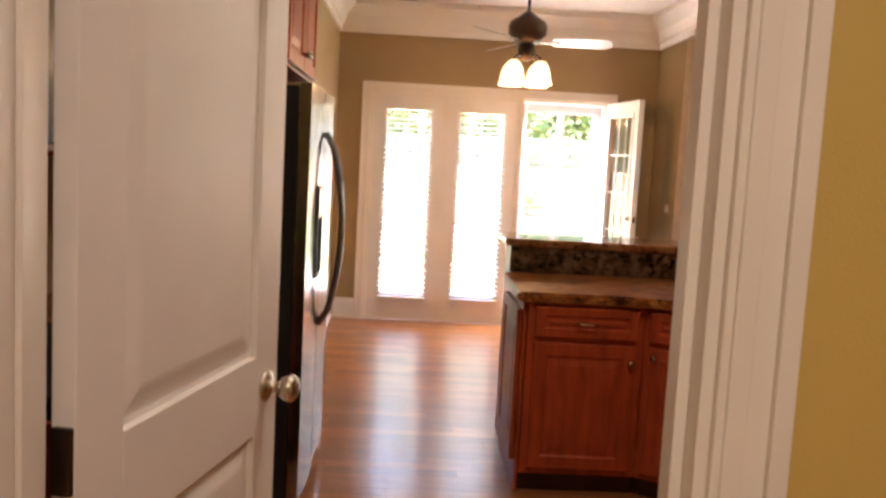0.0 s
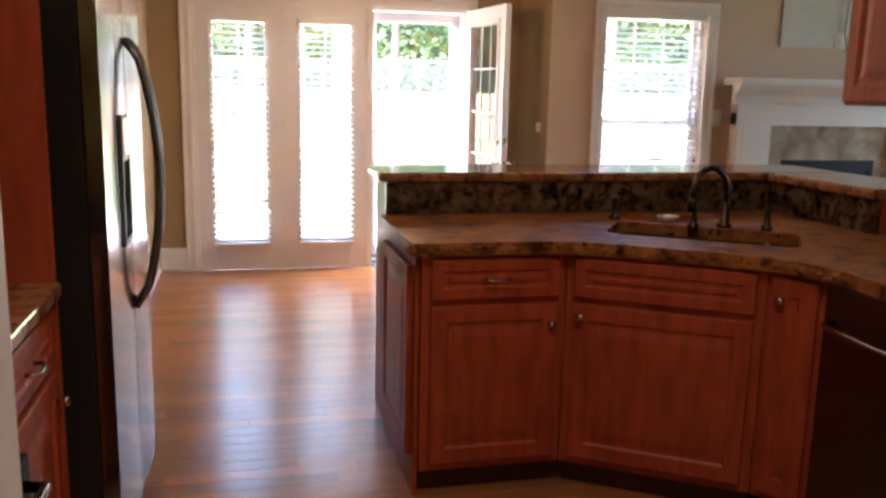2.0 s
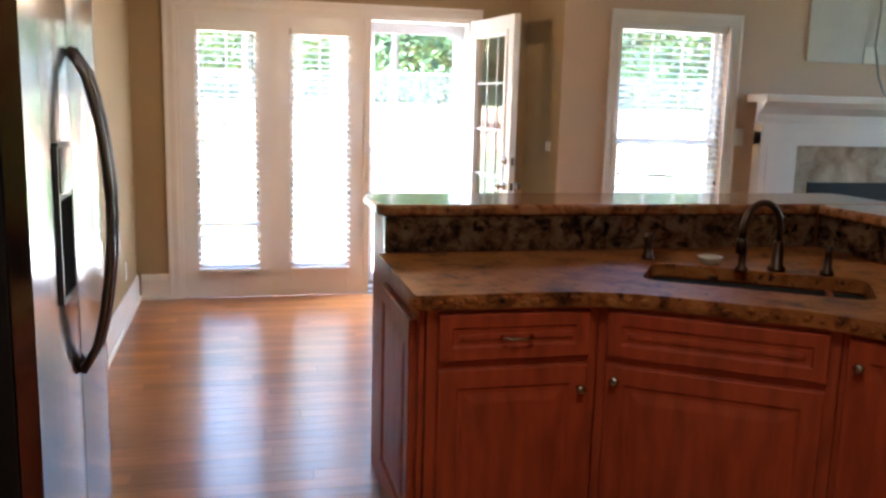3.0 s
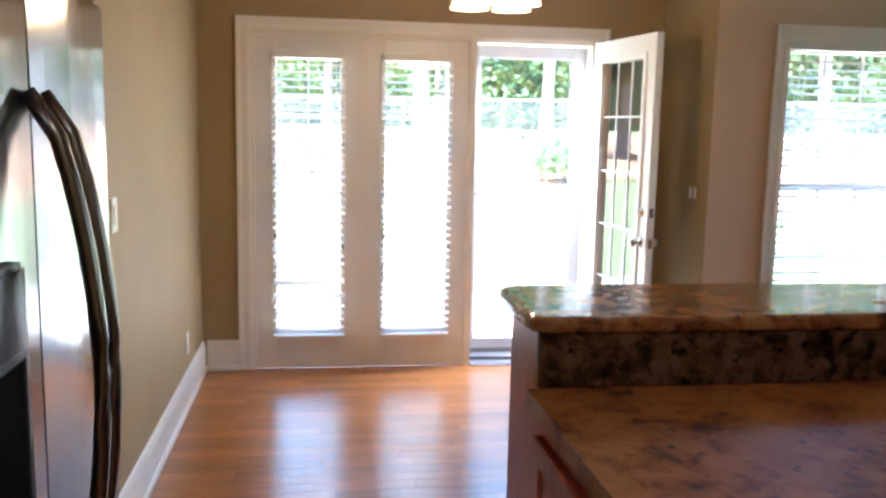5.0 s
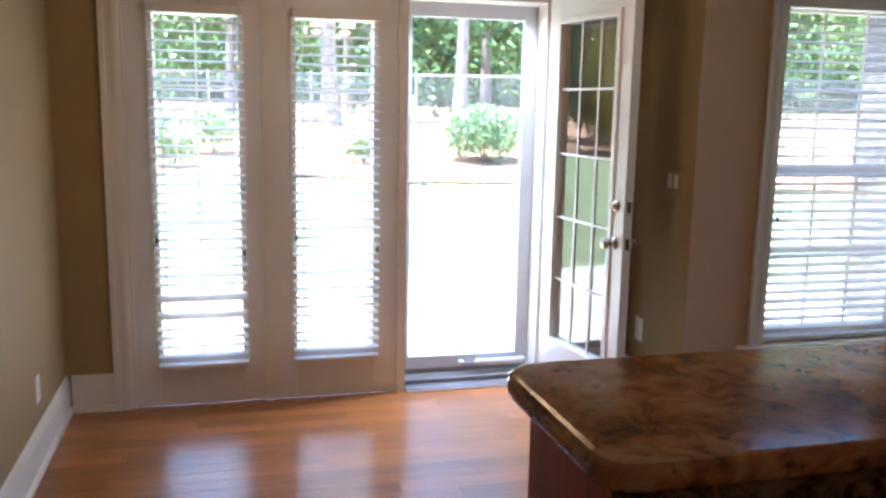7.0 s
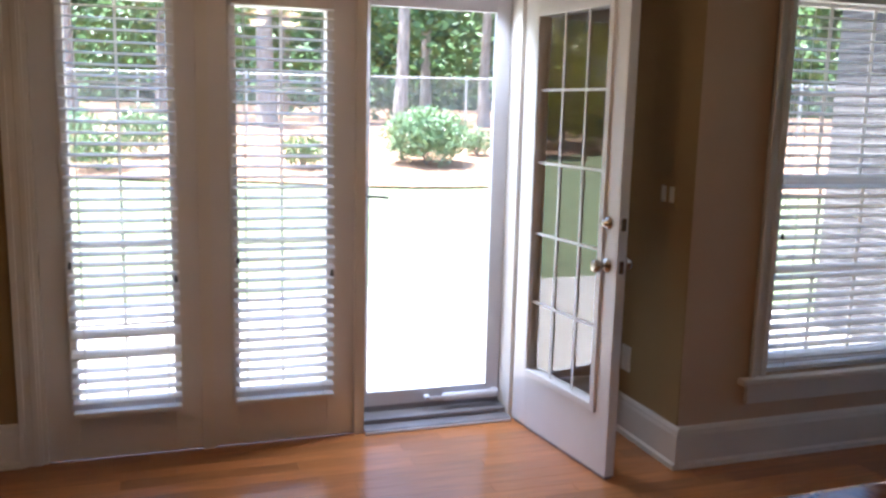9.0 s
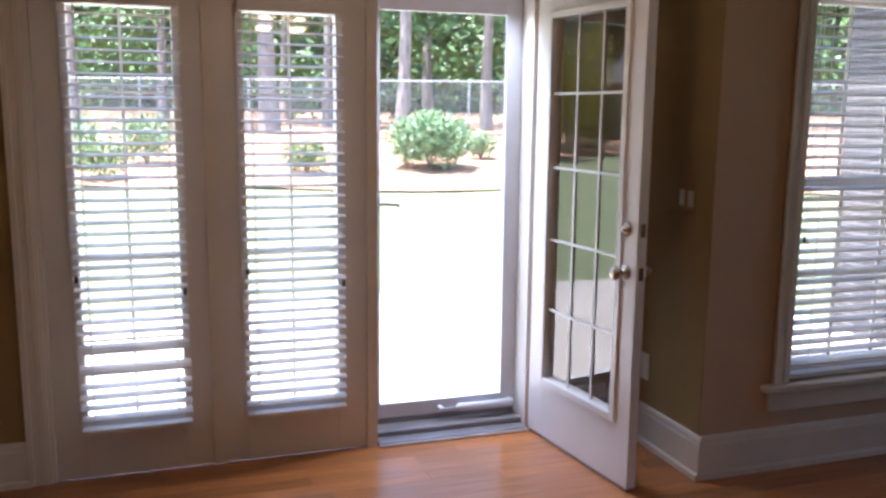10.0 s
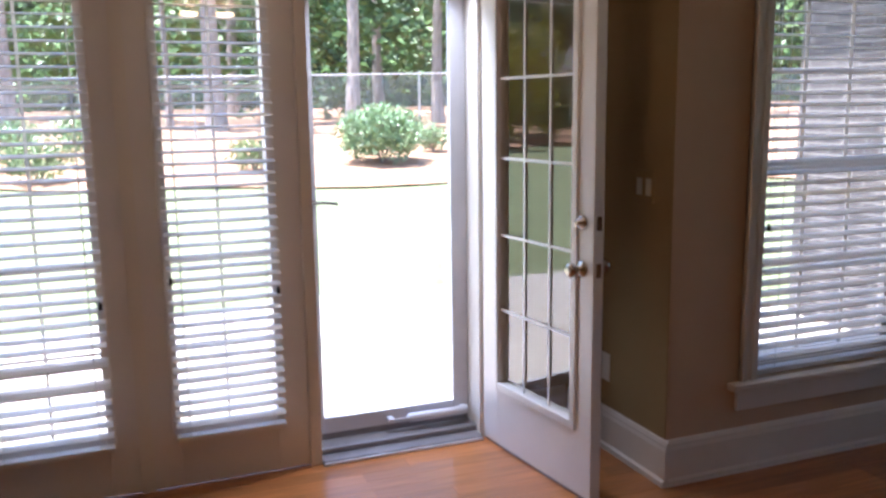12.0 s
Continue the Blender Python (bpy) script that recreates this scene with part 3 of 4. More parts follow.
for z0, z1 in ((0.24, 0.87), (1.03, DH - 0.125)):
    part("panel", raised_panel(0.115, DW - 0.115, z0, z1, DT, 0.055, 0.013), DOOR_WHITE, entry)
for y, s in ((0.0, -1), (DT, 1)):
    bm = lathe([(0.032, 0), (0.032, 0.005), (0.024, 0.010), (0.012, 0.014), (0.011, 0.030), (0.020, 0.036), (0.028, 0.048), (0.028, 0.058), (0.020, 0.068), (0.006, 0.070)], 20)
    bm.transform(Matrix.Translation((DW - 0.065, y, 0.96)) @ Matrix.Rotation(radians(90 if s < 0 else -90), 4, "X"))
    part("knob", bm, NICKEL, entry, "satin nickel door knob", smooth=True)
for z in (0.2, 0.98, 1.75):
    part("hinge", solid(-0.010, 0.002, z, 0.0, 0.030, z + 0.09, bevel=0.002), BRONZE, entry, "dark metal hinge")


# ---- kitchen cabinets ----
def cab_front(parent, x0, x1, z0, z1, knob=None, drawer=False, t=0.022):
    """A raised-panel door or drawer front in the local plane y = 0, facing -y."""
    name = "drawer_front" if drawer else "cabinet_door"
    r = 0.045 if drawer else 0.062
    bm = picture_frame(x0, x1, z0, z1, r, t)
    d = part(name, bm, CHERRY, parent)
    e = min(0.045, (z1 - z0 - 2 * r) * 0.4)
    part("panel", moved(raised_panel(x0 + r, x1 - r, z0 + r, z1 - r, t, e, 0.010), Matrix.Translation((0, -t, 0))), CHERRY, d)
    if knob:
        kx, kz = knob
        if drawer:
            bm = tube([(kx - 0.045, -t, kz), (kx - 0.042, -t - 0.022, kz), (kx - 0.02, -t - 0.028, kz - 0.004), (kx + 0.02, -t - 0.028, kz - 0.004), (kx + 0.042, -t - 0.022, kz), (kx + 0.045, -t, kz)], 0.005, 8)
        else:
            bm = moved(lathe([(0.008, 0), (0.006, 0.012), (0.014, 0.02), (0.015, 0.026), (0.008, 0.032)], 14), Matrix.Translation((kx, -t, kz)) @ Matrix.Rotation(radians(90), 4, "X"))
        part("handle" if drawer else "knob", bm, NICKEL, d, "satin nickel pull", smooth=True)
    return d


def base_cabinet(at, turn, w, depth, label, drawer=True, doors=1, blank=False, kz=0.62, knob_left=False):
    c = thing("base_cabinet", at, label, "cabinet", "kitchen base cabinets", turn=turn)
    for nm, q in (("face_frame", (0, 0, 0.10, w, 0.02, 0.868)), ("side", (0, 0.02, 0.10, 0.018, depth, 0.868)), ("side", (w - 0.018, 0.02, 0.10, w, depth, 0.868)), ("bottom", (0.018, 0.02, 0.10, w - 0.018, depth - 0.01, 0.12)), ("back", (0.018, depth - 0.01, 0.10, w - 0.018, depth, 0.868))):
        part(nm, solid(*q), CHERRY, c)
    part("toe_kick", solid(0.0, 0.07, 0.0, w, depth, 0.10), TOE_SHADE, c, "recessed toe kick, its shade put into a dark colour")
    if not blank:
        cab_front(c, 0.03, w - 0.03, 0.715, 0.85, ((w / 2), 0.785) if drawer else None, True)
        s = (w - 0.06) / doors
        for i in range(doors):
            cab_front(c, 0.03 + i * s + (0.002 if i else 0), 0.03 + (i + 1) * s - 0.002, 0.13, 0.69, (0.03 + i * s + (s - 0.03 if (doors == 1 or i == 0) and not knob_left else 0.03), kz))
    else:
        cab_front(c, 0.02, w - 0.02, 0.13, 0.85, (0.06, 0.78))
    return c


FRONT, BACK = -3.995, -3.355
base_cabinet((-0.428, FRONT, 0), 0, 0.512, BACK - FRONT, "cherry base cabinet with one drawer and one raised-panel door")
ANG = math.degrees(math.atan2(-0.363, 0.533))
base_cabinet((0.087, FRONT - 0.002, 0), ANG, 0.65, 0.60, "cherry corner sink cabinet set at an angle", drawer=False, kz=0.65, knob_left=True)
base_cabinet((0.627, -4.364, 0), -60, 0.188, 0.30, "narrow cherry filler cabinet beside the dishwasher", blank=True)
end = thing("end_panel", (-0.430, FRONT, 0), "cherry end panel of the peninsula with a raised field", "panel")
part("board", solid(-0.016, 0.02, 0.0, -0.001, BACK - FRONT + 0.0, 0.868, bevel=0.002), CHERRY, end)
ep = cab_front(end, 0.06, BACK - FRONT - 0.06, 0.14, 0.82)
ep.matrix_basis = Matrix.Translation((-0.016, BACK - FRONT, 0)) @ Matrix.Rotation(radians(-90), 4, "Z")
dish = thing("dishwasher", (0.728, -4.535, 0), "dark stainless dishwasher with a curved bar handle", "dishwasher", turn=-90)
part("body", solid(0, 0.0, 0.10, 0.60, 0.52, 0.865), BLACK, dish)
part("door", solid(0.004, -0.022, 0.115, 0.596, -0.001, 0.86, bevel=0.006), mat("dark_stainless", (0.16, 0.15, 0.145), 0.32, 1.0, vary=0.08, stretch=(30, 1, 1)), dish)
part("handle", tube([(0.05, -0.022, 0.745), (0.055, -0.06, 0.745), (0.10, -0.072, 0.742), (0.30, -0.078, 0.738), (0.50, -0.072, 0.742), (0.545, -0.06, 0.745), (0.55, -0.022, 0.745)], 0.010, 10), STEEL, dish, "bright bar handle", smooth=True)
part("toe_kick", solid(0, 0.06, 0, 0.60, 0.5, 0.10), TOE_SHADE, dish)
base_cabinet((0.728, -5.14, 0), -90, 0.60, 0.595, "cherry base cabinet beside the dishwasher")
base_cabinet((0.728, -5.745, 0), -90, 0.60, 0.595, "cherry base cabinet beside the dishwasher")

# raised back wall of the peninsula, the bar top, the worktop
structure("pony_wall", prism([(-0.432, -3.335), (1.30, -3.335), (1.30, EAST_END + 0.001), (1.42, EAST_END + 0.001), (1.42, -3.02), (-0.432, -3.02)], 0, 1.04), CHERRY, "cherry panelled low wall beneath the bar", "wall")
SPL = thing("backsplash", (0, 0, 0.912), "speckled brown granite backsplash behind the worktop", "backsplash")
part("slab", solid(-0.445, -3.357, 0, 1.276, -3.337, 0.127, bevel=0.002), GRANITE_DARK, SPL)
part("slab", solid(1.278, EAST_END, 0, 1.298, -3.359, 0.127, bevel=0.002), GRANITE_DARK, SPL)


def rounded(points, radii, n=7):
    """Rounds the corners of a plan outline."""
    out = []
    k = len(points)
    for i in range(k):
        p, a, b, r = Vector(points[i]), Vector(points[i - 1]), Vector(points[(i + 1) % k]), radii[i]
        if not r:
            out.append(tuple(p))
            continue
        u, v = (a - p).normalized(), (b - p).normalized()
        for j in range(n + 1):
            f = j / n
            s, e = p + u * r, p + v * r
            q = s * (1 - f) ** 2 + p * 2 * f * (1 - f) + e * f * f
            out.append(tuple(q))
    return out


bar = thing("bar_top", (0, 0, 1.041), "polished brown-gold granite bar top with a rounded edge", "countertop")
part("slab", prism(rounded([(-0.470, -3.372), (1.66, -3.372), (1.66, -2.95), (-0.472, -2.95)], [0.06, 0.0, 0.10, 0.09]), 0, 0.04, 0.014), GRANITE, bar)
part("slab", prism(rect(1.255, EAST_END + 0.002, 1.66, -3.374), 0, 0.04, 0.014), GRANITE, bar)
top = thing("worktop", (0, 0, 0.869), "polished brown-gold granite worktop around the sink", "countertop")
SINK = [(0.27, -3.88), (0.82, -4.255), (1.00, -3.99), (0.45, -3.615)]
OUT = rounded([(-0.470, -4.03), (0.10, -4.03), (0.60, -4.38), (0.685, -4.55), (0.69, ENTRY + 0.005), (1.327, ENTRY + 0.005), (1.327, EAST_END - 0.01), (1.277, EAST_END - 0.002), (1.277, -3.358), (-0.470, -3.358)], [0.015, 0.18, 0.14, 0.1, 0, 0, 0, 0, 0, 0])


HOLE = rounded(SINK, [0.06] * 4)
part("slab", slab_with_hole(OUT, [HOLE], 0, 0.042), GRANITE_WORK, top)
# a rough chiselled front edge
bm = bmesh.new()
run_pts = [p for p in OUT if p[1] < -3.90 and p[0] < 0.695 and p[1] > -6.3]
for a, b in zip(run_pts, run_pts[1:]):
    n = max(1, int((Vector(b) - Vector(a)).length / 0.03))
    for i in range(n):
        q = Vector(a).lerp(Vector(b), (i + 0.5) / n)
        r = random.uniform(0.008, 0.014)
        bmesh.ops.create_icosphere(bm, subdivisions=1, radius=1.0, matrix=Matrix.Translation((q.x, q.y, random.uniform(0.012, 0.03))) @ Matrix.Diagonal((random.uniform(0.014, 0.024), r * 0.8, r, 1)))
tagged(part("chiselled_edge", bm, GRANITE_WORK, top, "rough chiselled granite edge"), kind="stuff")
sink = thing("sink", (0, 0, 0.62), "dark double-bowl undermount sink", "sink")
bm = bmesh.new()
low = [bm.verts.new((*Vector(p).lerp(Vector((0.635, -3.935)), 0.14), 0.04)) for p in HOLE]
high = [bm.verts.new((*p, 0.245)) for p in HOLE]
bm.faces.new(low)
for i in range(len(low)):
    j = (i + 1) % len(low)
    bm.faces.new((low[i], low[j], high[j], high[i]))
part("bowl", bm, mat("dark_sink_steel", (0.014, 0.013, 0.012), 0.4, 0.0), sink)
part("divider", moved(solid(-0.012, -0.165, 0.04, 0.012, 0.165, 0.215, bevel=0.006), Matrix.Translation((0.635, -3.935, 0)) @ Matrix.Rotation(radians(-34), 4, "Z")), mat("sink_divider_steel", (0.06, 0.055, 0.05), 0.35, 0.4), sink)
fa = thing("faucet", (0.80, -3.80, 0.911), "dark bronze gooseneck kitchen faucet", "faucet", turn=195)
part("base", lathe([(0.030, 0), (0.030, 0.012), (0.020, 0.02), (0.018, 0.09), (0.014, 0.10)], 18), BRONZE, fa, smooth=True)
part("spout", tube([(0, 0, 0.09), (0, 0, 0.145)] + [(0.085 - 0.085 * math.cos(a), 0, 0.145 + 0.085 * math.sin(a)) for a in [math.pi * i / 12 for i in range(1, 13)]] + [(0.172, 0, 0.12)], 0.0115, 12), BRONZE, fa, smooth=True)
part("spray_head", moved(lathe([(0.012, 0.05), (0.017, 0.04), (0.019, 0.0), (0.012, -0.004)], 14), Matrix.Translation((0.172, 0, 0.07))), BRONZE, fa, smooth=True)
for nm, dx, dy in (("hot_tap", -0.13, 0.0), ("soap_dispenser", 0.13, 0.07)):
    fh = thing(nm, (0.80 + dx, -3.80 - dy * 1.2, 0.911), "dark bronze " + nm.replace("_", " ") + " beside the sink", nm.replace("_", " "), turn=-120)
    part("base", lathe([(0.022, 0), (0.022, 0.01), (0.013, 0.02), (0.011, 0.07), (0.014, 0.08)], 14), BRONZE, fh, smooth=True)
    part("lever", tube([(0, 0, 0.078), (0.02, 0, 0.092), (0.055, 0, 0.096)], 0.006, 8), BRONZE, fh, smooth=True)
fh = thing("side_spray", (0.46, -3.55, 0.911), "dark bronze side sprayer on the worktop", "sprayer")
part("base", lathe([(0.022, 0), (0.022, 0.01), (0.014, 0.02), (0.013, 0.05), (0.018, 0.075), (0.014, 0.09)], 14), BRONZE, fh, smooth=True)

# white dish added to give the bright glint beside the sink
dsh = thing("glint_dish", (0.63, -3.67, 0.911), "small white dish standing in for a bright glint", "dish")
part("bowl", lathe([(0.020, 0), (0.030, 0.004), (0.042, 0.024), (0.044, 0.028), (0.038, 0.026), (0.024, 0.010), (0.004, 0.008)], 20), PLATE, dsh, smooth=True)


# wall cabinets on the east wall and over the refrigerator
def wall_cabinet(at, turn, w, depth, h, label, doors=2):
    c = thing("wall_cabinet", at, label, "cabinet", "kitchen wall cabinets", turn=turn)
    part("body", solid(0, 0, 0, w, depth, h, bevel=0.002), CHERRY, c)
    s = (w - 0.02) / doors
    for i in range(doors):
        cab_front(c, 0.01 + i * s + 0.002, 0.01 + (i + 1) * s - 0.002, 0.012, h - 0.012, (0.01 + i * s + (s - 0.035 if i == 0 else 0.035), 0.08))
    part("crown", run([(0, h), (0.03, h), (0.055, h + 0.05), (0.06, h + 0.07), (0, h + 0.07)], (0, 0), (w, 0), (0, -1)), CHERRY, c)
    return c


wall_cabinet((1.075, -4.06, 1.385), -90, 0.75, 0.252, 1.05, "cherry wall cabinet with raised-panel doors")
wall_cabinet((1.075, -4.83, 1.385), -90, 0.75, 0.252, 1.05, "cherry wall cabinet with raised-panel doors")
wall_cabinet((-1.46, -4.40, 1.78), 90, 0.90, 0.75, 0.62, "cherry wall cabinet over the refrigerator")
pan = thing("tall_panel", (WEST + 0.01, -4.45, 0), "tall cherry side panel beside the refrigerator", "panel")
part("board", solid(0, 0, 0.0, 0.74, 0.022, 2.36, bevel=0.002), CHERRY, pan)
base_cabinet((-1.49, -5.075, 0), 90, 0.61, 0.72, "cherry base cabinet on the refrigerator side")
base_cabinet((-1.49, -6.565, 0), 90, 0.69, 0.72, "cherry base cabinet on the refrigerator side")
wt2 = thing("worktop", (0, 0, 0.869), "brown-gold granite worktop on the refrigerator side", "countertop")
part("slab", solid(WEST + 0.003, -5.095, 0, -1.455, -4.452, 0.042, bevel=0.008), GRANITE, wt2)
rg = thing("range", (WEST + 0.005, -5.86, 0), "black kitchen range with an oven door", "oven")
part("body", solid(0, 0, 0, 0.79, 0.76, 0.91, bevel=0.005), BLACK, rg)
od = part("oven_door", solid(0.791, 0.02, 0.20, 0.82, 0.74, 0.74, bevel=0.006), BLACK, rg)
part("handle", tube([(0.82, 0.08, 0.70), (0.86, 0.09, 0.70), (0.86, 0.67, 0.70), (0.82, 0.68, 0.70)], 0.011, 8), STEEL, od, smooth=True)
part("control_panel", solid(0.0, 0.0, 0.911, 0.07, 0.76, 1.06, bevel=0.006), BLACK, rg)
wall_cabinet((-1.90, -5.075, 1.40), 90, 0.62, 0.315, 0.98, "cherry wall cabinet over the worktop")
wall_cabinet((-1.90, -6.565, 1.40), 90, 0.69, 0.315, 0.98, "cherry wall cabinet over the worktop")
mw = thing("microwave", (WEST + 0.005, -5.86, 1.42), "pale microwave oven over the range", "microwave")
part("body", solid(0, 0, 0, 0.38, 0.76, 0.42, bevel=0.006), PLATE, mw)
part("door", solid(0.381, 0.01, 0.02, 0.40, 0.55, 0.40, bevel=0.004), DARK, mw)
part("panel", solid(0.381, 0.56, 0.02, 0.396, 0.75, 0.40, bevel=0.004), PLATE, mw)

# ---- refrigerator ----
FX, F0, F1, FS, FH = -1.335, -4.40, -3.49, -3.915, 1.71
fr = thing("refrigerator", (FX, F0, 0), "side-by-side refrigerator with stainless doors and black sides", "refrigerator")
part("case", solid(-0.885, 0.005, 0.02, -0.06, F1 - F0 - 0.005, FH - 0.012, bevel=0.004), BLACK, fr, "black enamel case")
part("grille", solid(-0.10, 0.01, 0.01, -0.06, F1 - F0 - 0.01, 0.09), DARK, fr)


def fridge_door(y0, y1, name):
    bm = bmesh.new()
    n = 8
    rows = []
    for z in (0.10, FH):
        arc = [(-0.055, y0), (-0.055, y1)]
        arc += [(-0.012 + 0.012 * math.sin(math.pi * i / n) - 0.0, y1 + (y0 - y1) * i / n) for i in range(n + 1)]
        rows.append([bm.verts.new((x, y, z)) for x, y in arc])
    k = len(rows[0])
    for i in range(k):
        bm.faces.new((rows[0][i], rows[0][(i + 1) % k], rows[1][(i + 1) % k], rows[1][i]))
    bm.faces.new(rows[0])
    bm.faces.new(rows[1])
    bmesh.ops.recalc_face_normals(bm, faces=bm.faces)
    return part(name, bm, STEEL, fr, "curved stainless door")


S = FS - F0
fd = fridge_door(0.0, S - 0.004, "freezer_door")
rd = fridge_door(S + 0.004, F1 - F0, "refrigerator_door")
for d, y in ((fd, S - 0.035), (rd, S + 0.035)):
    pts = [(-0.005, y, 0.715)] + [(0.008 + 0.072 * math.sin(math.pi * i / 14) ** 0.7, y, 0.715 + 0.825 * i / 14) for i in range(1, 14)] + [(-0.005, y, 1.54)]
    part("handle", tube(pts, 0.0125, 10), HANDLE_STEEL, d, "bowed dark satin bar handle", smooth=True)
dsp = part("dispenser", boxes((-0.004, 0.20, 0.95, 0.008, 0.37, 0.965), (-0.004, 0.20, 0.965, 0.008, 0.213, 1.31), (-0.004, 0.357, 0.965, 0.008, 0.37, 1.31), (-0.004, 0.213, 1.19, 0.0075, 0.357, 1.32)), DARK, fd, "dark water and ice dispenser")
part("recess", solid(-0.002, 0.213, 0.965, 0.005, 0.357, 1.19), mat("matt_black_recess", (0.01, 0.01, 0.01), 0.95, spec=0.05), dsp)
part("control_panel", solid(0.0076, 0.215, 1.205, 0.011, 0.355, 1.31, bevel=0.002), STEEL, dsp)

# ---- breakfast nook ----
fan = thing("ceiling_fan", (-0.19, -1.45, CEILING), "dark bronze ceiling fan with glowing glass shades", "ceiling fan")
part("canopy", lathe([(0.065, 0), (0.065, -0.02), (0.04, -0.06), (0.014, -0.07)], 20), BRONZE, fan, smooth=True)
part("downrod", lathe([(0.012, -0.06), (0.012, -0.29)], 12), BRONZE, fan)
part("motor", lathe([(0.03, -0.26), (0.06, -0.29), (0.125, -0.33), (0.14, -0.37), (0.135, -0.42), (0.09, -0.47), (0.06, -0.49)], 24), BRONZE, fan, smooth=True)
part("light_kit", lathe([(0.055, -0.49), (0.065, -0.53), (0.05, -0.59), (0.015, -0.61)], 20), BRONZE, fan, smooth=True)
# pale blade colour stands in for window light glancing off the underside
BLADE_GLARE = mat("glare_pale_blade", (0.80, 0.77, 0.72), 0.15, vary=0.06)
for a in (-10, 110, 230):
    turn = Matrix.Rotation(radians(a), 4, "Z") @ Matrix.Translation((0, 0, -0.47)) @ Matrix.Rotation(radians(-17), 4, "X")
    bl = part("blade", moved(prism(rounded([(0.18, -0.06), (0.60, -0.085), (0.60, 0.085), (0.18, 0.06)], [0.03, 0.08, 0.08, 0.03]), -0.004, 0.004), turn), BLADE_GLARE, fan, "fan blade with window glare put into its pale colour")
    part("blade_arm", moved(solid(0.09, -0.018, -0.010, 0.24, 0.018, -0.004, bevel=0.002), turn), BRONZE, bl)
SHADE = glow("lit_amber_glass", (1.0, 0.62, 0.30), 0.12)
for a in (225, 315, 45, 135):
    c, s = math.cos(radians(a)), math.sin(radians(a))
    sh = part("shade", moved(lathe([(0.025, 0.075), (0.045, 0.06), (0.068, 0.01), (0.080, -0.06), (0.088, -0.085), (0.078, -0.085), (0.06, -0.02), (0.02, 0.06)], 20), Matrix.Translation((0.135 * c, 0.135 * s, -0.69))), SHADE, fan, "glowing amber glass shade", smooth=True)
    part("arm", tube([(0.03 * c, 0.03 * s, -0.58), (0.09 * c, 0.09 * s, -0.57), (0.135 * c, 0.135 * s, -0.60)], 0.009, 8), BRONZE, sh, smooth=True)
    bulb = bpy.data.lights.new("fan_bulb", "POINT")
    bulb.energy, bulb.color, bulb.shadow_soft_size = 0.25, (1.0, 0.62, 0.32), 0.04
    new("fan_bulb", bulb).location = (-0.19 + 0.135 * c, -1.45 + 0.135 * s, CEILING - 0.82)


def wall_plate(name, at, turn, w, h, label, kind, material=None):
    p = thing(name, at, label, kind, turn=turn)
    part("plate", solid(-w / 2, -0.006, -h / 2, w / 2, 0, h / 2, bevel=0.002), material or PLATE, p)
    if kind == "switch":
        for x in ((-w / 4, w / 4) if w > 0.1 else (0,)):
            part("rocker", solid(x - 0.016, -0.010, -0.033, x + 0.016, -0.005, 0.033, bevel=0.002), PLATE, p)
    else:
        for z in (-0.02, 0.02):
            part("socket", solid(-0.015, -0.008, z - 0.013, 0.015, -0.005, z + 0.013, bevel=0.003), DARK if kind == "vent" else PLATE, p)
    return p


wall_plate("light_switch", (LEFT, -2.145, 1.178), 90, 0.075, 0.12, "white single rocker switch on the tan wall", "switch")
wall_plate("light_switch", (RIGHT - 0.003, -0.56, 1.156), -90, 0.12, 0.12, "white double rocker switch in a tan plate on the return wall", "switch", TAN)
wall_plate("outlet", (RIGHT - 0.003, -0.30, 0.36), -90, 0.075, 0.12, "white outlet low on the return wall", "outlet")
wall_plate("outlet", (LEFT, -0.62, 0.33), 90, 0.07, 0.115, "outlet plate low on the tan wall", "outlet")
wall_plate("light_switch", (2.56, LIV, 1.25), 0, 0.075, 0.12, "white switch plate beside the fireplace", "switch")

# ---- living room ----
fp = thing("fireplace", (2.60, LIV, 0), "white painted fireplace surround with beige marble and black firebox", "fireplace")
for x in (0.08, 1.54):
    pl = part("pilaster", solid(x, -0.10, 0, x + 0.30, 0, 1.30, bevel=0.004), TRIM, fp)
    part("plinth", solid(x - 0.012, -0.125, 0, x + 0.312, -0.10, 0.18, bevel=0.004), TRIM, pl)
    part("panel", solid(x + 0.05, -0.108, 0.26, x + 0.25, -0.10, 1.20, bevel=0.004), TRIM, pl)
part("frieze", solid(0.08, -0.102, 1.20, 1.84, 0, 1.40, bevel=0.004), TRIM, fp)
part("bed_moulding", run([(0.10, 1.36), (0.12, 1.36), (0.13, 1.42), (0.19, 1.47), (0.20, 1.50), (0.10, 1.50)], (0.02, 0), (1.90, 0), (0, -1)), TRIM, fp)
part("mantel_shelf", solid(0.0, -0.25, 1.50, 1.92, 0, 1.555, bevel=0.010), TRIM, fp)
mk = part("marble_surround", boxes((0.38, -0.03, 0, 0.54, 0, 1.20), (1.38, -0.03, 0, 1.54, 0, 1.20), (0.54, -0.03, 0.93, 1.38, 0, 1.20)), MARBLE, fp, "beige marble surround")
part("firebox", solid(0.54, -0.02, 0.0, 1.38, 0, 0.93), BLACK, fp, "black firebox")
part("insert_frame", boxes((0.54, -0.045, 0.0, 0.58, -0.021, 0.93), (1.34, -0.045, 0, 1.38, -0.021, 0.93), (0.58, -0.045, 0.85, 1.34, -0.021, 0.93)), BLACK, fp, "black metal insert frame")
NICHE = mat("pale_grey_panel", (0.60, 0.58, 0.54), 0.5, vary=0.04)
np_ = thing("wall_panel", (3.05, LIV, 1.80), "pale blank panel over the mantel for a television", "panel")
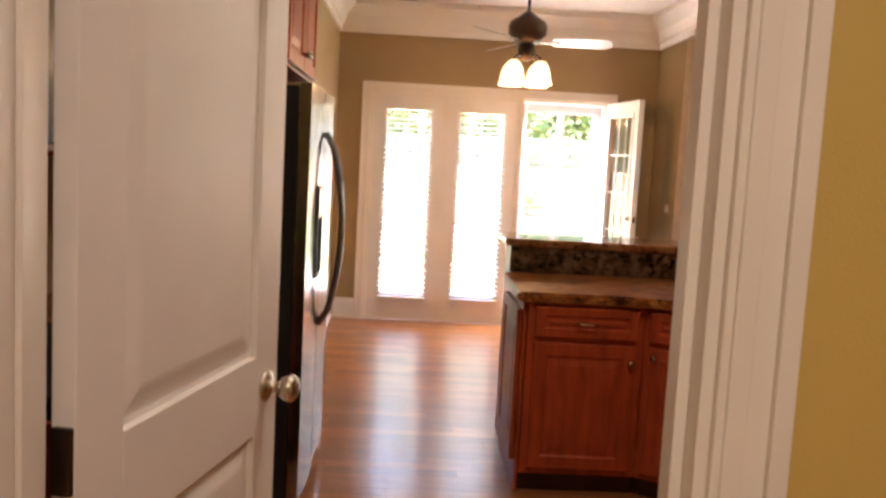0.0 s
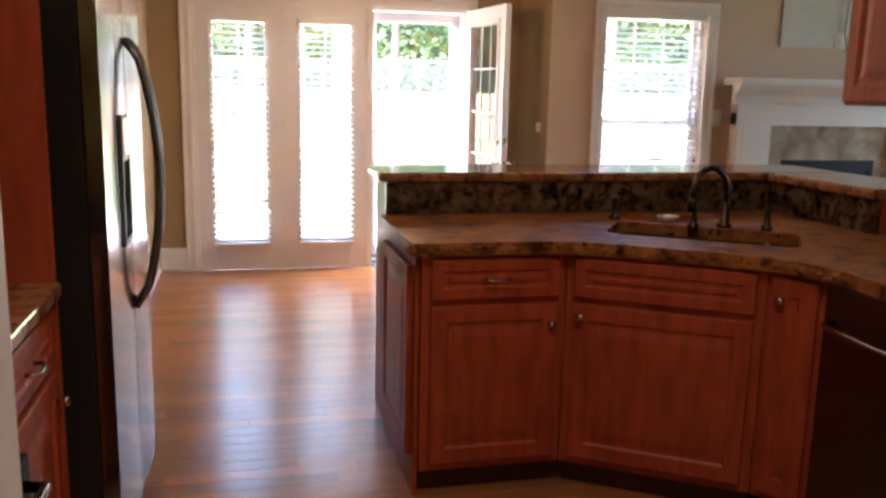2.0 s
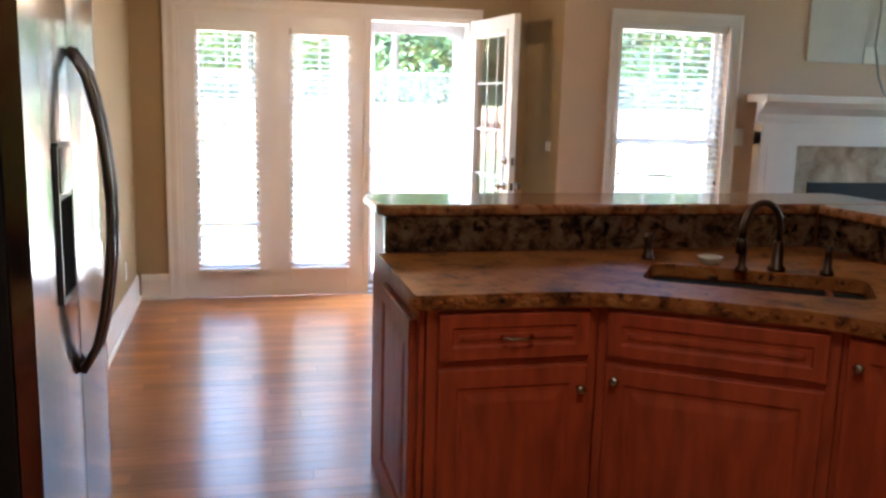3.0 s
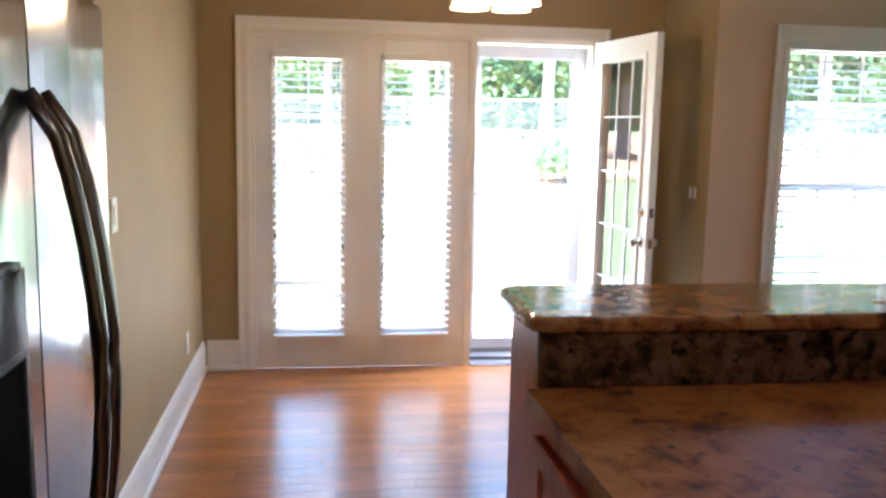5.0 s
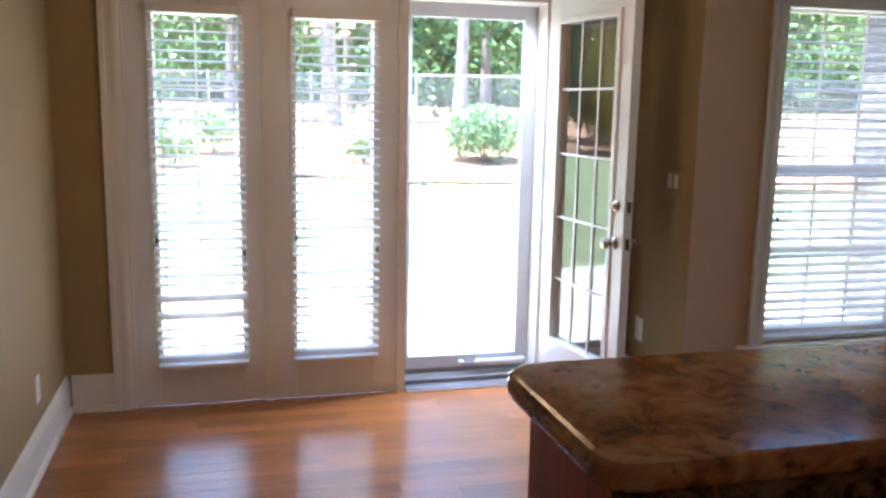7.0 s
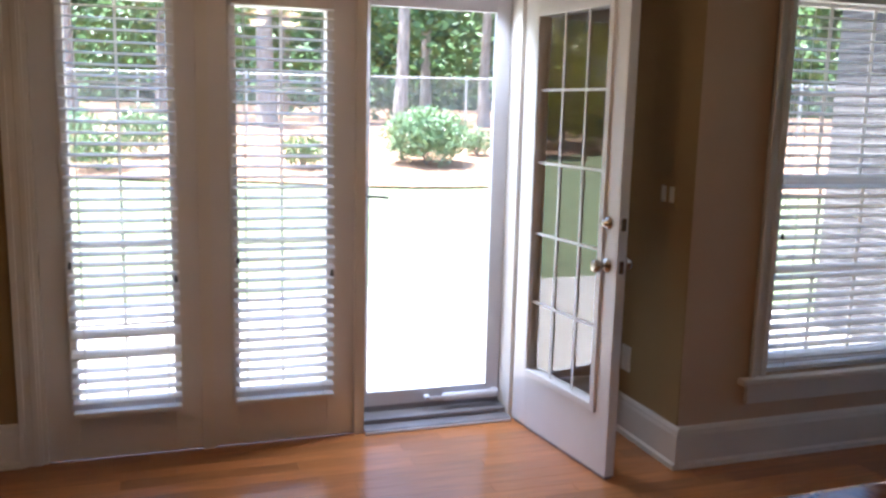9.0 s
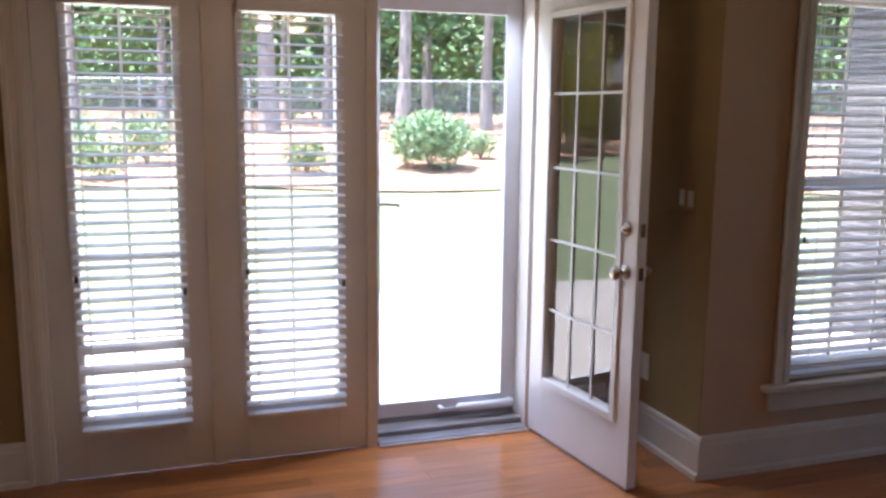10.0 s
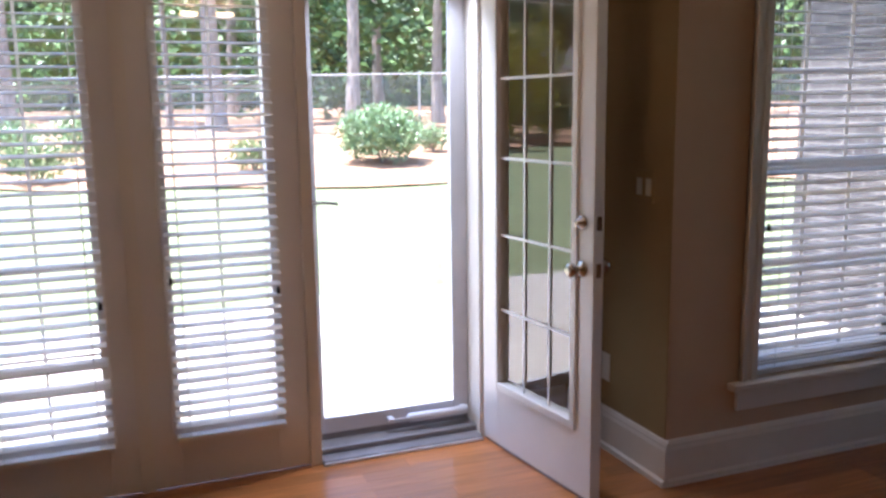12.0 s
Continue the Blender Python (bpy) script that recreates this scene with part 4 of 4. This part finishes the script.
part("board", solid(0, -0.012, 0, 1.15, 0, 0.75, bevel=0.003), NICHE, np_)
wall_plate("cable_plate", (3.58, LIV - 0.0125, 1.86), 0, 0.11, 0.12, "grey cable plate with a hanging cord", "outlet")
cb = thing("hanging_cable", (3.64, LIV - 0.02, 1.58), "thin grey cable hanging over the mantel", "cable")
part("cord", tube([(-0.05, 0, 0.9), (-0.03, -0.02, 0.6), (-0.05, -0.02, 0.35), (0.0, -0.03, 0.12), (0.05, -0.05, 0.0), (0.08, -0.09, -0.018), (0.14, -0.12, -0.018)], 0.008, 8), mat("grey_cable", (0.3, 0.29, 0.28), 0.5), cb, smooth=True)


# ---- ceiling lamps, unseen, added as fill light ----
LAMP_GLOW = glow("fill_lamp_glass", (1.0, 0.86, 0.68), 0.4)


def added_ceiling_lamp(x, y, z, watts, label):
    c = thing("added_ceiling_light", (x, y, z), label, "ceiling light", "flush ceiling lights")
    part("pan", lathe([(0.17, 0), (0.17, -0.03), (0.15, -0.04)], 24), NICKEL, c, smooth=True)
    part("diffuser", lathe([(0.15, -0.04), (0.14, -0.07), (0.10, -0.10), (0.04, -0.115)], 24), LAMP_GLOW, c, "glowing glass of the added fill light", smooth=True)
    lamp = area("added_ceiling_lamp", (x, y, z - 0.13), (x, y, 0), 0.5, 0.5, watts, (1.0, 0.86, 0.70))
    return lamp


# both fixtures stay out of view and only brighten the rooms
added_ceiling_lamp(-0.5, -5.6, CEILING, 0.55, "unseen ceiling light added as fill over the kitchen")
added_ceiling_lamp(-0.75, -8.2, CEILING, 1.1, "unseen ceiling light added as fill in the side room")

# ---- garden ----
LIE = radians(20)                           # the garden lies turned from the house


def lay(u, v):
    """Plan point of the garden: u across it, v away from the house."""
    c, q = math.cos(LIE), math.sin(LIE)
    return -0.75 + u * c + (v + 3.3) * q, -3.3 - u * q + (v + 3.3) * c


def rise(x, y):
    """Height of the ground outside."""
    v = (x + 0.75) * math.sin(LIE) + (y + 3.3) * math.cos(LIE) - 3.3
    pts = ((0.0, -0.12), (3.2, -0.12), (12.0, 0.068), (14.5, 0.30), (20.0, 0.68), (40.0, 1.32), (400.0, 3.0))
    for (a, p), (b, q) in zip(pts, pts[1:]):
        if v <= b:
            return p + (q - p) * (max(v, a) - a) / (b - a)
    return pts[-1][1]


CONCRETE = mat("pale_concrete", (0.50, 0.45, 0.40), 0.85, vary=0.1, scale=3.0, bump=0.2, bump_scale=80)
GRASS = mat("mown_grass", (0.17, 0.20, 0.095), 0.9, vary=0.3, scale=1.5, bump=0.8, bump_scale=120)
STRAW = mat("pine_straw", (0.34, 0.20, 0.12), 0.95, vary=0.35, scale=4.0, bump=0.8, bump_scale=90)
BARK = mat("pine_bark", (0.27, 0.235, 0.21), 0.9, vary=0.4, scale=3.0, bump=0.9, bump_scale=30, stretch=(4, 4, 1))
SHRUB_LEAF = mat("glossy_shrub_leaves", (0.21, 0.31, 0.16), 0.3, vary=0.5, scale=6.0)
LEAF = mat("green_leaves", (0.085, 0.155, 0.045), 0.5, vary=0.5, scale=1.2)
LEAF_PALE = mat("pale_green_leaves", (0.16, 0.22, 0.09), 0.5, vary=0.4, scale=3.0)
LEAF_YELLOW = mat("yellow_green_leaves", (0.30, 0.27, 0.03), 0.5, vary=0.4, scale=3.0)
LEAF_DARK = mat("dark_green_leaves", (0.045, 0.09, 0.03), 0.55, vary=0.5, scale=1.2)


def sheet(name, x0, x1, y0, y1, nx, ny, material, label, lift=0.0, category="ground", wave=0.0):
    bm = bmesh.new()
    g = []
    for j in range(ny + 1):
        f = j / ny
        y = y0 + (y1 - y0) * f
        g.append([])
        for i in range(nx + 1):
            x = x0 + (x1 - x0) * i / nx
            yy = y + (wave * math.sin(x * 0.9) * math.cos(x * 0.37) if j == 0 else 0)
            px, py = lay(x, yy)
            g[-1].append(bm.verts.new((px, py, rise(px, py) + lift)))
    for j in range(ny):
        for i in range(nx):
            bm.faces.new((g[j][i], g[j][i + 1], g[j + 1][i + 1], g[j + 1][i]))
    return structure(name, bm, material, label, category, smooth=True)


sheet("ground", -300, 300, -300, 400, 60, 350, GRASS, "sunny mown lawn rising away from the house", -0.03)
sheet("ground_bed", -45, 45, 12.0, 60, 90, 48, STRAW, "brown pine straw bed beneath the trees", 0.012, "ground", 0.35)
structure("patio", prism(rounded([(-5.0, 0.165), (4.0, 0.165), (4.0, 3.2), (1.0, 3.6), (-2.6, 2.9), (-5.0, 2.2)], [0, 0, 0.3, 1.0, 0.8, 0.3]), -0.3, -0.085), CONCRETE, "pale concrete patio slab behind the house", "patio")


def leaves(bm, centre, size, n, leaf, shell=0.0):
    """Scatters small bent leaves through an uneven ellipsoid."""
    c = Vector(centre)
    for _ in range(n):
        d = Vector((random.gauss(0, 1), random.gauss(0, 1), random.gauss(0, 1))).normalized()
        r = (shell + (1 - shell) * random.random()) ** 0.5
        w = 0.8 + 0.45 * noise.noise(d * 2.3 + c)
        p = c + Vector((d.x * size[0], d.y * size[1], d.z * size[2])) * r * w
        u = Vector((random.gauss(0, 1), random.gauss(0, 1), random.gauss(0, 0.6))).normalized()
        v = u.cross(Vector((random.gauss(0, 1), random.gauss(0, 1), random.gauss(0, 1)))).normalized()
        s = leaf * random.uniform(0.6, 1.3)
        a, b, e, f = p - u * s, p + v * s * 0.45, p + u * s, p - v * s * 0.45
        q = [bm.verts.new(x) for x in (a, b, e, f)]
        bm.faces.new(q)


def shrub(x, y, w, h, label, material, n=2200, leaf=0.045):
    z = rise(x, y)
    s = thing("shrub", (x, y, z), label, "shrub", "garden shrubs")
    bm = bmesh.new()
    for i in range(7):
        a = i * 0.9
        for b0, b1 in (((0, 0, 0), (0.12 * w * math.cos(a), 0.12 * w * math.sin(a), h * 0.35)), ((0.12 * w * math.cos(a), 0.12 * w * math.sin(a), h * 0.35), (0.3 * w * math.cos(a), 0.3 * w * math.sin(a), h * 0.7))):
            t = tube([b0, b1], 0.015, 5)
            me = bpy.data.meshes.new("t")
            t.to_mesh(me)
            t.free()
            bm.from_mesh(me)
            bpy.data.meshes.remove(me)
    part("stems", bm, BARK, s)
    bm = bmesh.new()
    for i in range(6):
        a = i * 1.05
        leaves(bm, (0.27 * w * math.cos(a), 0.27 * w * math.sin(a), h * (0.50 + 0.10 * math.sin(i * 2.1))), (w * 0.31, w * 0.31, h * 0.42), n // 6, leaf, 0.35)
    part("crown", bm, material, s)
    return s


random.seed(11)
shrub(*lay(-0.8, 14.5), 1.80, 1.30, "rounded green azalea shrub in the pine straw bed", SHRUB_LEAF, 7500, 0.05)
shrub(*lay(0.29, 16.2), 0.75, 0.7, "small green shrub beside the azalea", SHRUB_LEAF, 900, 0.05)
shrub(*lay(-8.33, 14.2), 1.5, 1.2, "green shrub at the edge of the lawn", SHRUB_LEAF, 2200)
shrub(*lay(-6.92, 14.6), 1.3, 1.2, "green shrub at the edge of the lawn", SHRUB_LEAF, 2200)
shrub(*lay(-7.09, 12.7), 1.2, 0.85, "pale flowering shrub at the edge of the lawn", LEAF_PALE, 1600)
shrub(*lay(-3.27, 13.6), 1.0, 0.75, "pale flowering shrub at the edge of the lawn", LEAF_PALE, 1400)
shrub(*lay(-11.21, 14.8), 1.6, 1.3, "green shrub at the edge of the lawn", SHRUB_LEAF, 2000)
shrub(-14.8, 17.8, 2.6, 4.8, "tall yellow-green shrub beyond the lawn", LEAF_YELLOW, 3000, 0.09)
for x, y in ((-17.5, 19.5), (-19.5, 18.2), (-16.0, 20.5)):
    shrub(x, y, 2.6, 2.6, "broad dark green shrub beyond the lawn", LEAF_DARK, 2600, 0.10)


def tree(x, y, r, h, label, material, lean=0.0, crown_z=4.5, n=900, leaf=0.16):
    z = rise(x, y)
    t = thing("tree", (x, y, z), label, "tree", "garden trees")
    bend = [(lean * (k / 8) ** 1.3 * h * 0.1 + 0.05 * math.sin(k + x), 0.05 * math.cos(k * 1.3 + y), h * k / 8) for k in range(9)]
    bm = bmesh.new()
    rings = []
    for k, p in enumerate(bend):
        rr = r * (1.25 if k == 0 else 1.0 - 0.09 * k)
        rings.append([bm.verts.new((p[0] + rr * math.cos(2 * math.pi * i / 12), p[1] + rr * math.sin(2 * math.pi * i / 12), p[2] - (0.1 if k == 0 else 0))) for i in range(12)])
    for a, b in zip(rings, rings[1:]):
        for i in range(12):
            bm.faces.new((a[i], a[(i + 1) % 12], b[(i + 1) % 12], b[i]))
    part("trunk", bm, BARK, t, smooth=True)
    bm = bmesh.new()
    cr = bmesh.new()
    zz = crown_z
    while zz < h:
        a = random.uniform(0, 6.3)
        ln = random.uniform(1.2, 2.6)
        tip = (ln * math.cos(a), ln * math.sin(a), zz + random.uniform(0.2, 0.9))
        k = tube([(lean * (zz / h) ** 1.3 * h * 0.1, 0, zz), tuple(Vector(tip) * 0.5 + Vector((0, 0, zz * 0.5 + 0.1))), tip], r * 0.14, 5)
        me = bpy.data.meshes.new("t")
        k.to_mesh(me)
        k.free()
        bm.from_mesh(me)
        bpy.data.meshes.remove(me)
        leaves(cr, tip, (1.1, 1.1, 0.6), max(20, int(n * 1.0 / max(1, (h - crown_z) / 0.9))), leaf)
        zz += 0.9
    part("limbs", bm, BARK, t)
    part("crown", cr, material, t)
    return t


TREES = ((-1.98, 22.0, 0.21, 0.3, 13.0), (1.39, 20.9, 0.22, 0.9, 13.0), (-6.2, 23.0, 0.30, 0.0, 12.0), (-8.21, 25.0, 0.12, 0.2, 10.0), (-11.91, 22.0, 0.24, 0.0, 12.0), (0.66, 26.0, 0.2, 0.0, 12.0), (-2.41, 28.0, 0.17, 0.3, 12.0), (-5.0, 27.0, 0.18, 0.0, 12.0),
         (2.99, 23.5, 0.22, 0.0, 12.0), (-16.26, 25.0, 0.2, 0.4, 12.0), (-11.28, 28.0, 0.2, 0.0, 12.0), (-1.6, 31.0, 0.22, 0.0, 13.0), (3.38, 29.0, 0.24, 0.0, 13.0), (-20.22, 28.0, 0.2, 0.0, 12.0), (-7.73, 33.0, 0.25, 0.0, 13.0), (6.82, 25.0, 0.22, 0.0, 12.0))
for i, (x, y, r, lean, h) in enumerate(TREES):
    tree(*lay(x, y), r, h, "tall straight pine with rough grey-brown bark", LEAF if i % 3 else LEAF_DARK, lean, 7.5 if i < 5 else 3.4, 1300)
for x, y in ((-18.5, 23.0), (-21.5, 21.0), (-16.0, 24.5), (-24.0, 19.0)):
    tree(x, y, 0.2, 9.0, "leafy dark green tree beyond the lawn", LEAF_DARK, 0.2, 2.0, 1800, 0.2)
random.seed(5)
bm = bmesh.new()
for k in range(330):
    x, y = lay(random.uniform(-30, 28), random.uniform(25, 44))
    leaves(bm, (x, y, rise(x, y) + random.uniform(0.4, 10.0)), (1.8, 1.3, 1.4), 110, 0.20)
wood = new("undergrowth", mesh_of("undergrowth", bm, LEAF))
tagged(wood, "dense green woodland undergrowth behind the fence", "woodland", kind="stuff")
bm = bmesh.new()
for k in range(320):
    x, y = lay(random.uniform(-45, 42), random.uniform(44, 58))
    leaves(bm, (x, y, rise(x, y) + random.uniform(0.5, 15.0)), (3.2, 1.6, 2.2), 90, 0.45)
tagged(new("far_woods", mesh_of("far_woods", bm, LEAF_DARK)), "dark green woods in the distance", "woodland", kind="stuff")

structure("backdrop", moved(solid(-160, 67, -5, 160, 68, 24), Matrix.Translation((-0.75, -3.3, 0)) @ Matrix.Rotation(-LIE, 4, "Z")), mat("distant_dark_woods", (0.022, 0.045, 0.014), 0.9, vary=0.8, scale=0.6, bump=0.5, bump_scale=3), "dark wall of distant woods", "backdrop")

# chain-link fence
FENCE_Y = 19.8
GALV = mat("galvanised_wire", (0.42, 0.43, 0.44), 0.45, 0.7)
fx, fy = lay(0, FENCE_Y)
fence = thing("chain_link_fence", (fx, fy, rise(fx, fy)), "grey galvanised chain-link fence before the woods", "fence", turn=-20)
for i in range(13):
    x = -21 + i * 3.0
    part("post", moved(lathe([(0.03, -0.3), (0.03, 1.66), (0.036, 1.67), (0.02, 1.71)], 10), Matrix.Translation((x, 0, 0))), GALV, fence)
part("top_rail", tube([(-21, 0, 1.64), (15, 0, 1.64)], 0.021, 8), GALV, fence)
bm = bmesh.new()
for i in range(-20, 330):
    x = -21 + i * 0.11
    for s in (-1, 1):
        a, b = Vector((x, 0.02 * s, 0.02)), Vector((x + s * 1.60, 0.02 * s, 1.62))
        n = Vector((s * 0.7, 0, -0.7)) * 0.004
        bm.faces.new([bm.verts.new(q) for q in (a - n, a + n, b + n, b - n)])
tagged(part("wire_mesh", bm, GALV, fence, "woven diamond wire mesh"), kind="stuff")

# the house's own brick wing, seen through the living-room window
BRICK = bpy.data.materials.new("shade_darkened_brick")
BRICK.use_nodes = True
n, l = BRICK.node_tree.nodes, BRICK.node_tree.links
bt = n.new("ShaderNodeTexBrick")
bt.inputs["Scale"].default_value = 1.0
for key, v in (("Brick Width", 0.21), ("Row Height", 0.075), ("Mortar Size", 0.006)):
    bt.inputs[key].default_value = v
# brick tones set dark, with the shade on the wing put into them
bt.inputs["Color1"].default_value, bt.inputs["Color2"].default_value, bt.inputs["Mortar"].default_value = (0.10, 0.092, 0.092, 1), (0.06, 0.056, 0.058, 1), (0.20, 0.19, 0.185, 1)
co = n.new("ShaderNodeTexCoord")
cx = n.new("ShaderNodeSeparateXYZ")
l.new(co.outputs["Object"], cx.inputs[0])
ad = n.new("ShaderNodeMath")
l.new(cx.outputs["X"], ad.inputs[0])
l.new(cx.outputs["Y"], ad.inputs[1])
cm = n.new("ShaderNodeCombineXYZ")
l.new(ad.outputs[0], cm.inputs[0])
l.new(cx.outputs["Z"], cm.inputs[1])
l.new(cm.outputs[0], bt.inputs["Vector"])
l.new(bt.outputs["Color"], n["Principled BSDF"].inputs["Base Color"])
n["Principled BSDF"].inputs["Roughness"].default_value = 0.9
SHINGLE = mat("grey_roof_shingle", (0.075, 0.075, 0.085), 0.9, vary=0.3, scale=8.0, bump=0.5, bump_scale=40)


def house(name, at, w, d, h, turn, label, eave=0.4):
    hs = thing(name, at, label, "house", turn=turn)
    part("wall", solid(0, 0, -0.4, w, d, h), BRICK, hs)
    part("fascia", solid(-eave, -eave, h, w + eave, d + eave, h + 0.18), TRIM, hs, "white eave board")
    bm = bmesh.new()
    b = [bm.verts.new(v) for v in ((-eave, -eave, h + 0.18), (w + eave, -eave, h + 0.18), (w + eave, d + eave, h + 0.18), (-eave, d + eave, h + 0.18))]
    m = min(w, d) * 0.5
    r = [bm.verts.new(v) for v in (((m, d / 2, h + 0.18 + m * 0.75), (w - m, d / 2, h + 0.18 + m * 0.75)) if w >= d else ((w / 2, m, h + 0.18 + m * 0.75), (w / 2, d - m, h + 0.18 + m * 0.75)))]
    if w >= d:
        fs = ((b[0], b[1], r[1], r[0]), (b[2], b[3], r[0], r[1]), (b[1], b[2], r[1]), (b[3], b[0], r[0]))
    else:
        fs = ((b[1], b[2], r[1], r[0]), (b[3], b[0], r[0], r[1]), (b[0], b[1], r[0]), (b[2], b[3], r[1]))
    for f in fs:
        bm.faces.new(f)
    bm.faces.new(b[::-1])
    part("roof", bm, SHINGLE, hs, "dark grey shingle roof")
    return hs


house("house", (3.92, LIV + 0.16, -0.1), 3.6, 2.08, 2.9, 0, "brick wing of the house, darkened for shade, with white eaves", 0.3)
house("house", (-34.0, 21.5, 0.1), 9.0, 9.0, 2.7, -8, "neighbouring brick house with a dark shingle roof")
# roof over the rooms, so that the sun comes in only through the openings
structure("roof", prism([(-4.2, -9.8), (8.0, -9.8), (8.0, 0.15 + 0.0), (-4.2, 0.15)], HIGH + 0.2, HIGH + 0.4), SHINGLE, "shingle roof over the house", "roof")
structure("roof_eave", solid(-4.2, -9.8, CEILING + 0.22, RIGHT - 0.13, 0.30, CEILING + 0.36), TRIM, "white boarded eave over the patio", "roof")
structure("wall_outer", boxes((-4.2, 0.0, -0.3, -1.80, 0.16, CEILING + 0.22), (-4.2, -9.9, -0.3, -4.1, 0.0, CEILING + 0.22)), BRICK, "brick outer wall of the house", "wall")

# ---- floor boards, laid along x ----
random.seed(3)
BOARD = {}
ROW = 0.083
count = 0
rest = bmesh.new()
row = 0
y = -0.002
while y > -9.7:
    x = -2.4 + random.uniform(-0.9, 0)
    xmax = 2.0 if y > -6.5 else 1.6
    while x < xmax:
        ln = random.choice((0.7, 0.95, 1.2, 1.5))
        near = -4.4 < y and x < 1.5 and x + ln > -1.7
        x0, x1 = max(x, -2.33), min(x + ln, xmax)
        if x1 - x0 > 0.05:
            if near and count < 296 and x0 == x and x1 == x + ln:
                if ln not in BOARD:
                    BOARD[ln] = mesh_of("floorboard", solid(0.0003, 0.0003, -0.018, ln - 0.0003, ROW - 0.0003, 0, bevel=0.0007), OAK)
                piece("floorboard", BOARD[ln], floor, Matrix.Translation((x, y - ROW, 0)))
                count += 1
            else:
                box(rest, x0 + 0.0003, y - ROW + 0.0003, -0.018, x1 - 0.0003, y - 0.0003, 0)
        x += ln
    y -= ROW
yy = LIV - 0.002
while yy > -6.8:
    x = 2.0
    while x < 7.5:
        ln = random.choice((0.7, 0.95, 1.2, 1.5))
        box(rest, x + 0.0006, yy - ROW + 0.0003, -0.018, min(x + ln, 7.5) - 0.0006, yy - 0.0006, 0)
        x += ln
    yy -= ROW
tagged(part("more_floorboards", rest, OAK_REST, floor), kind="stuff")
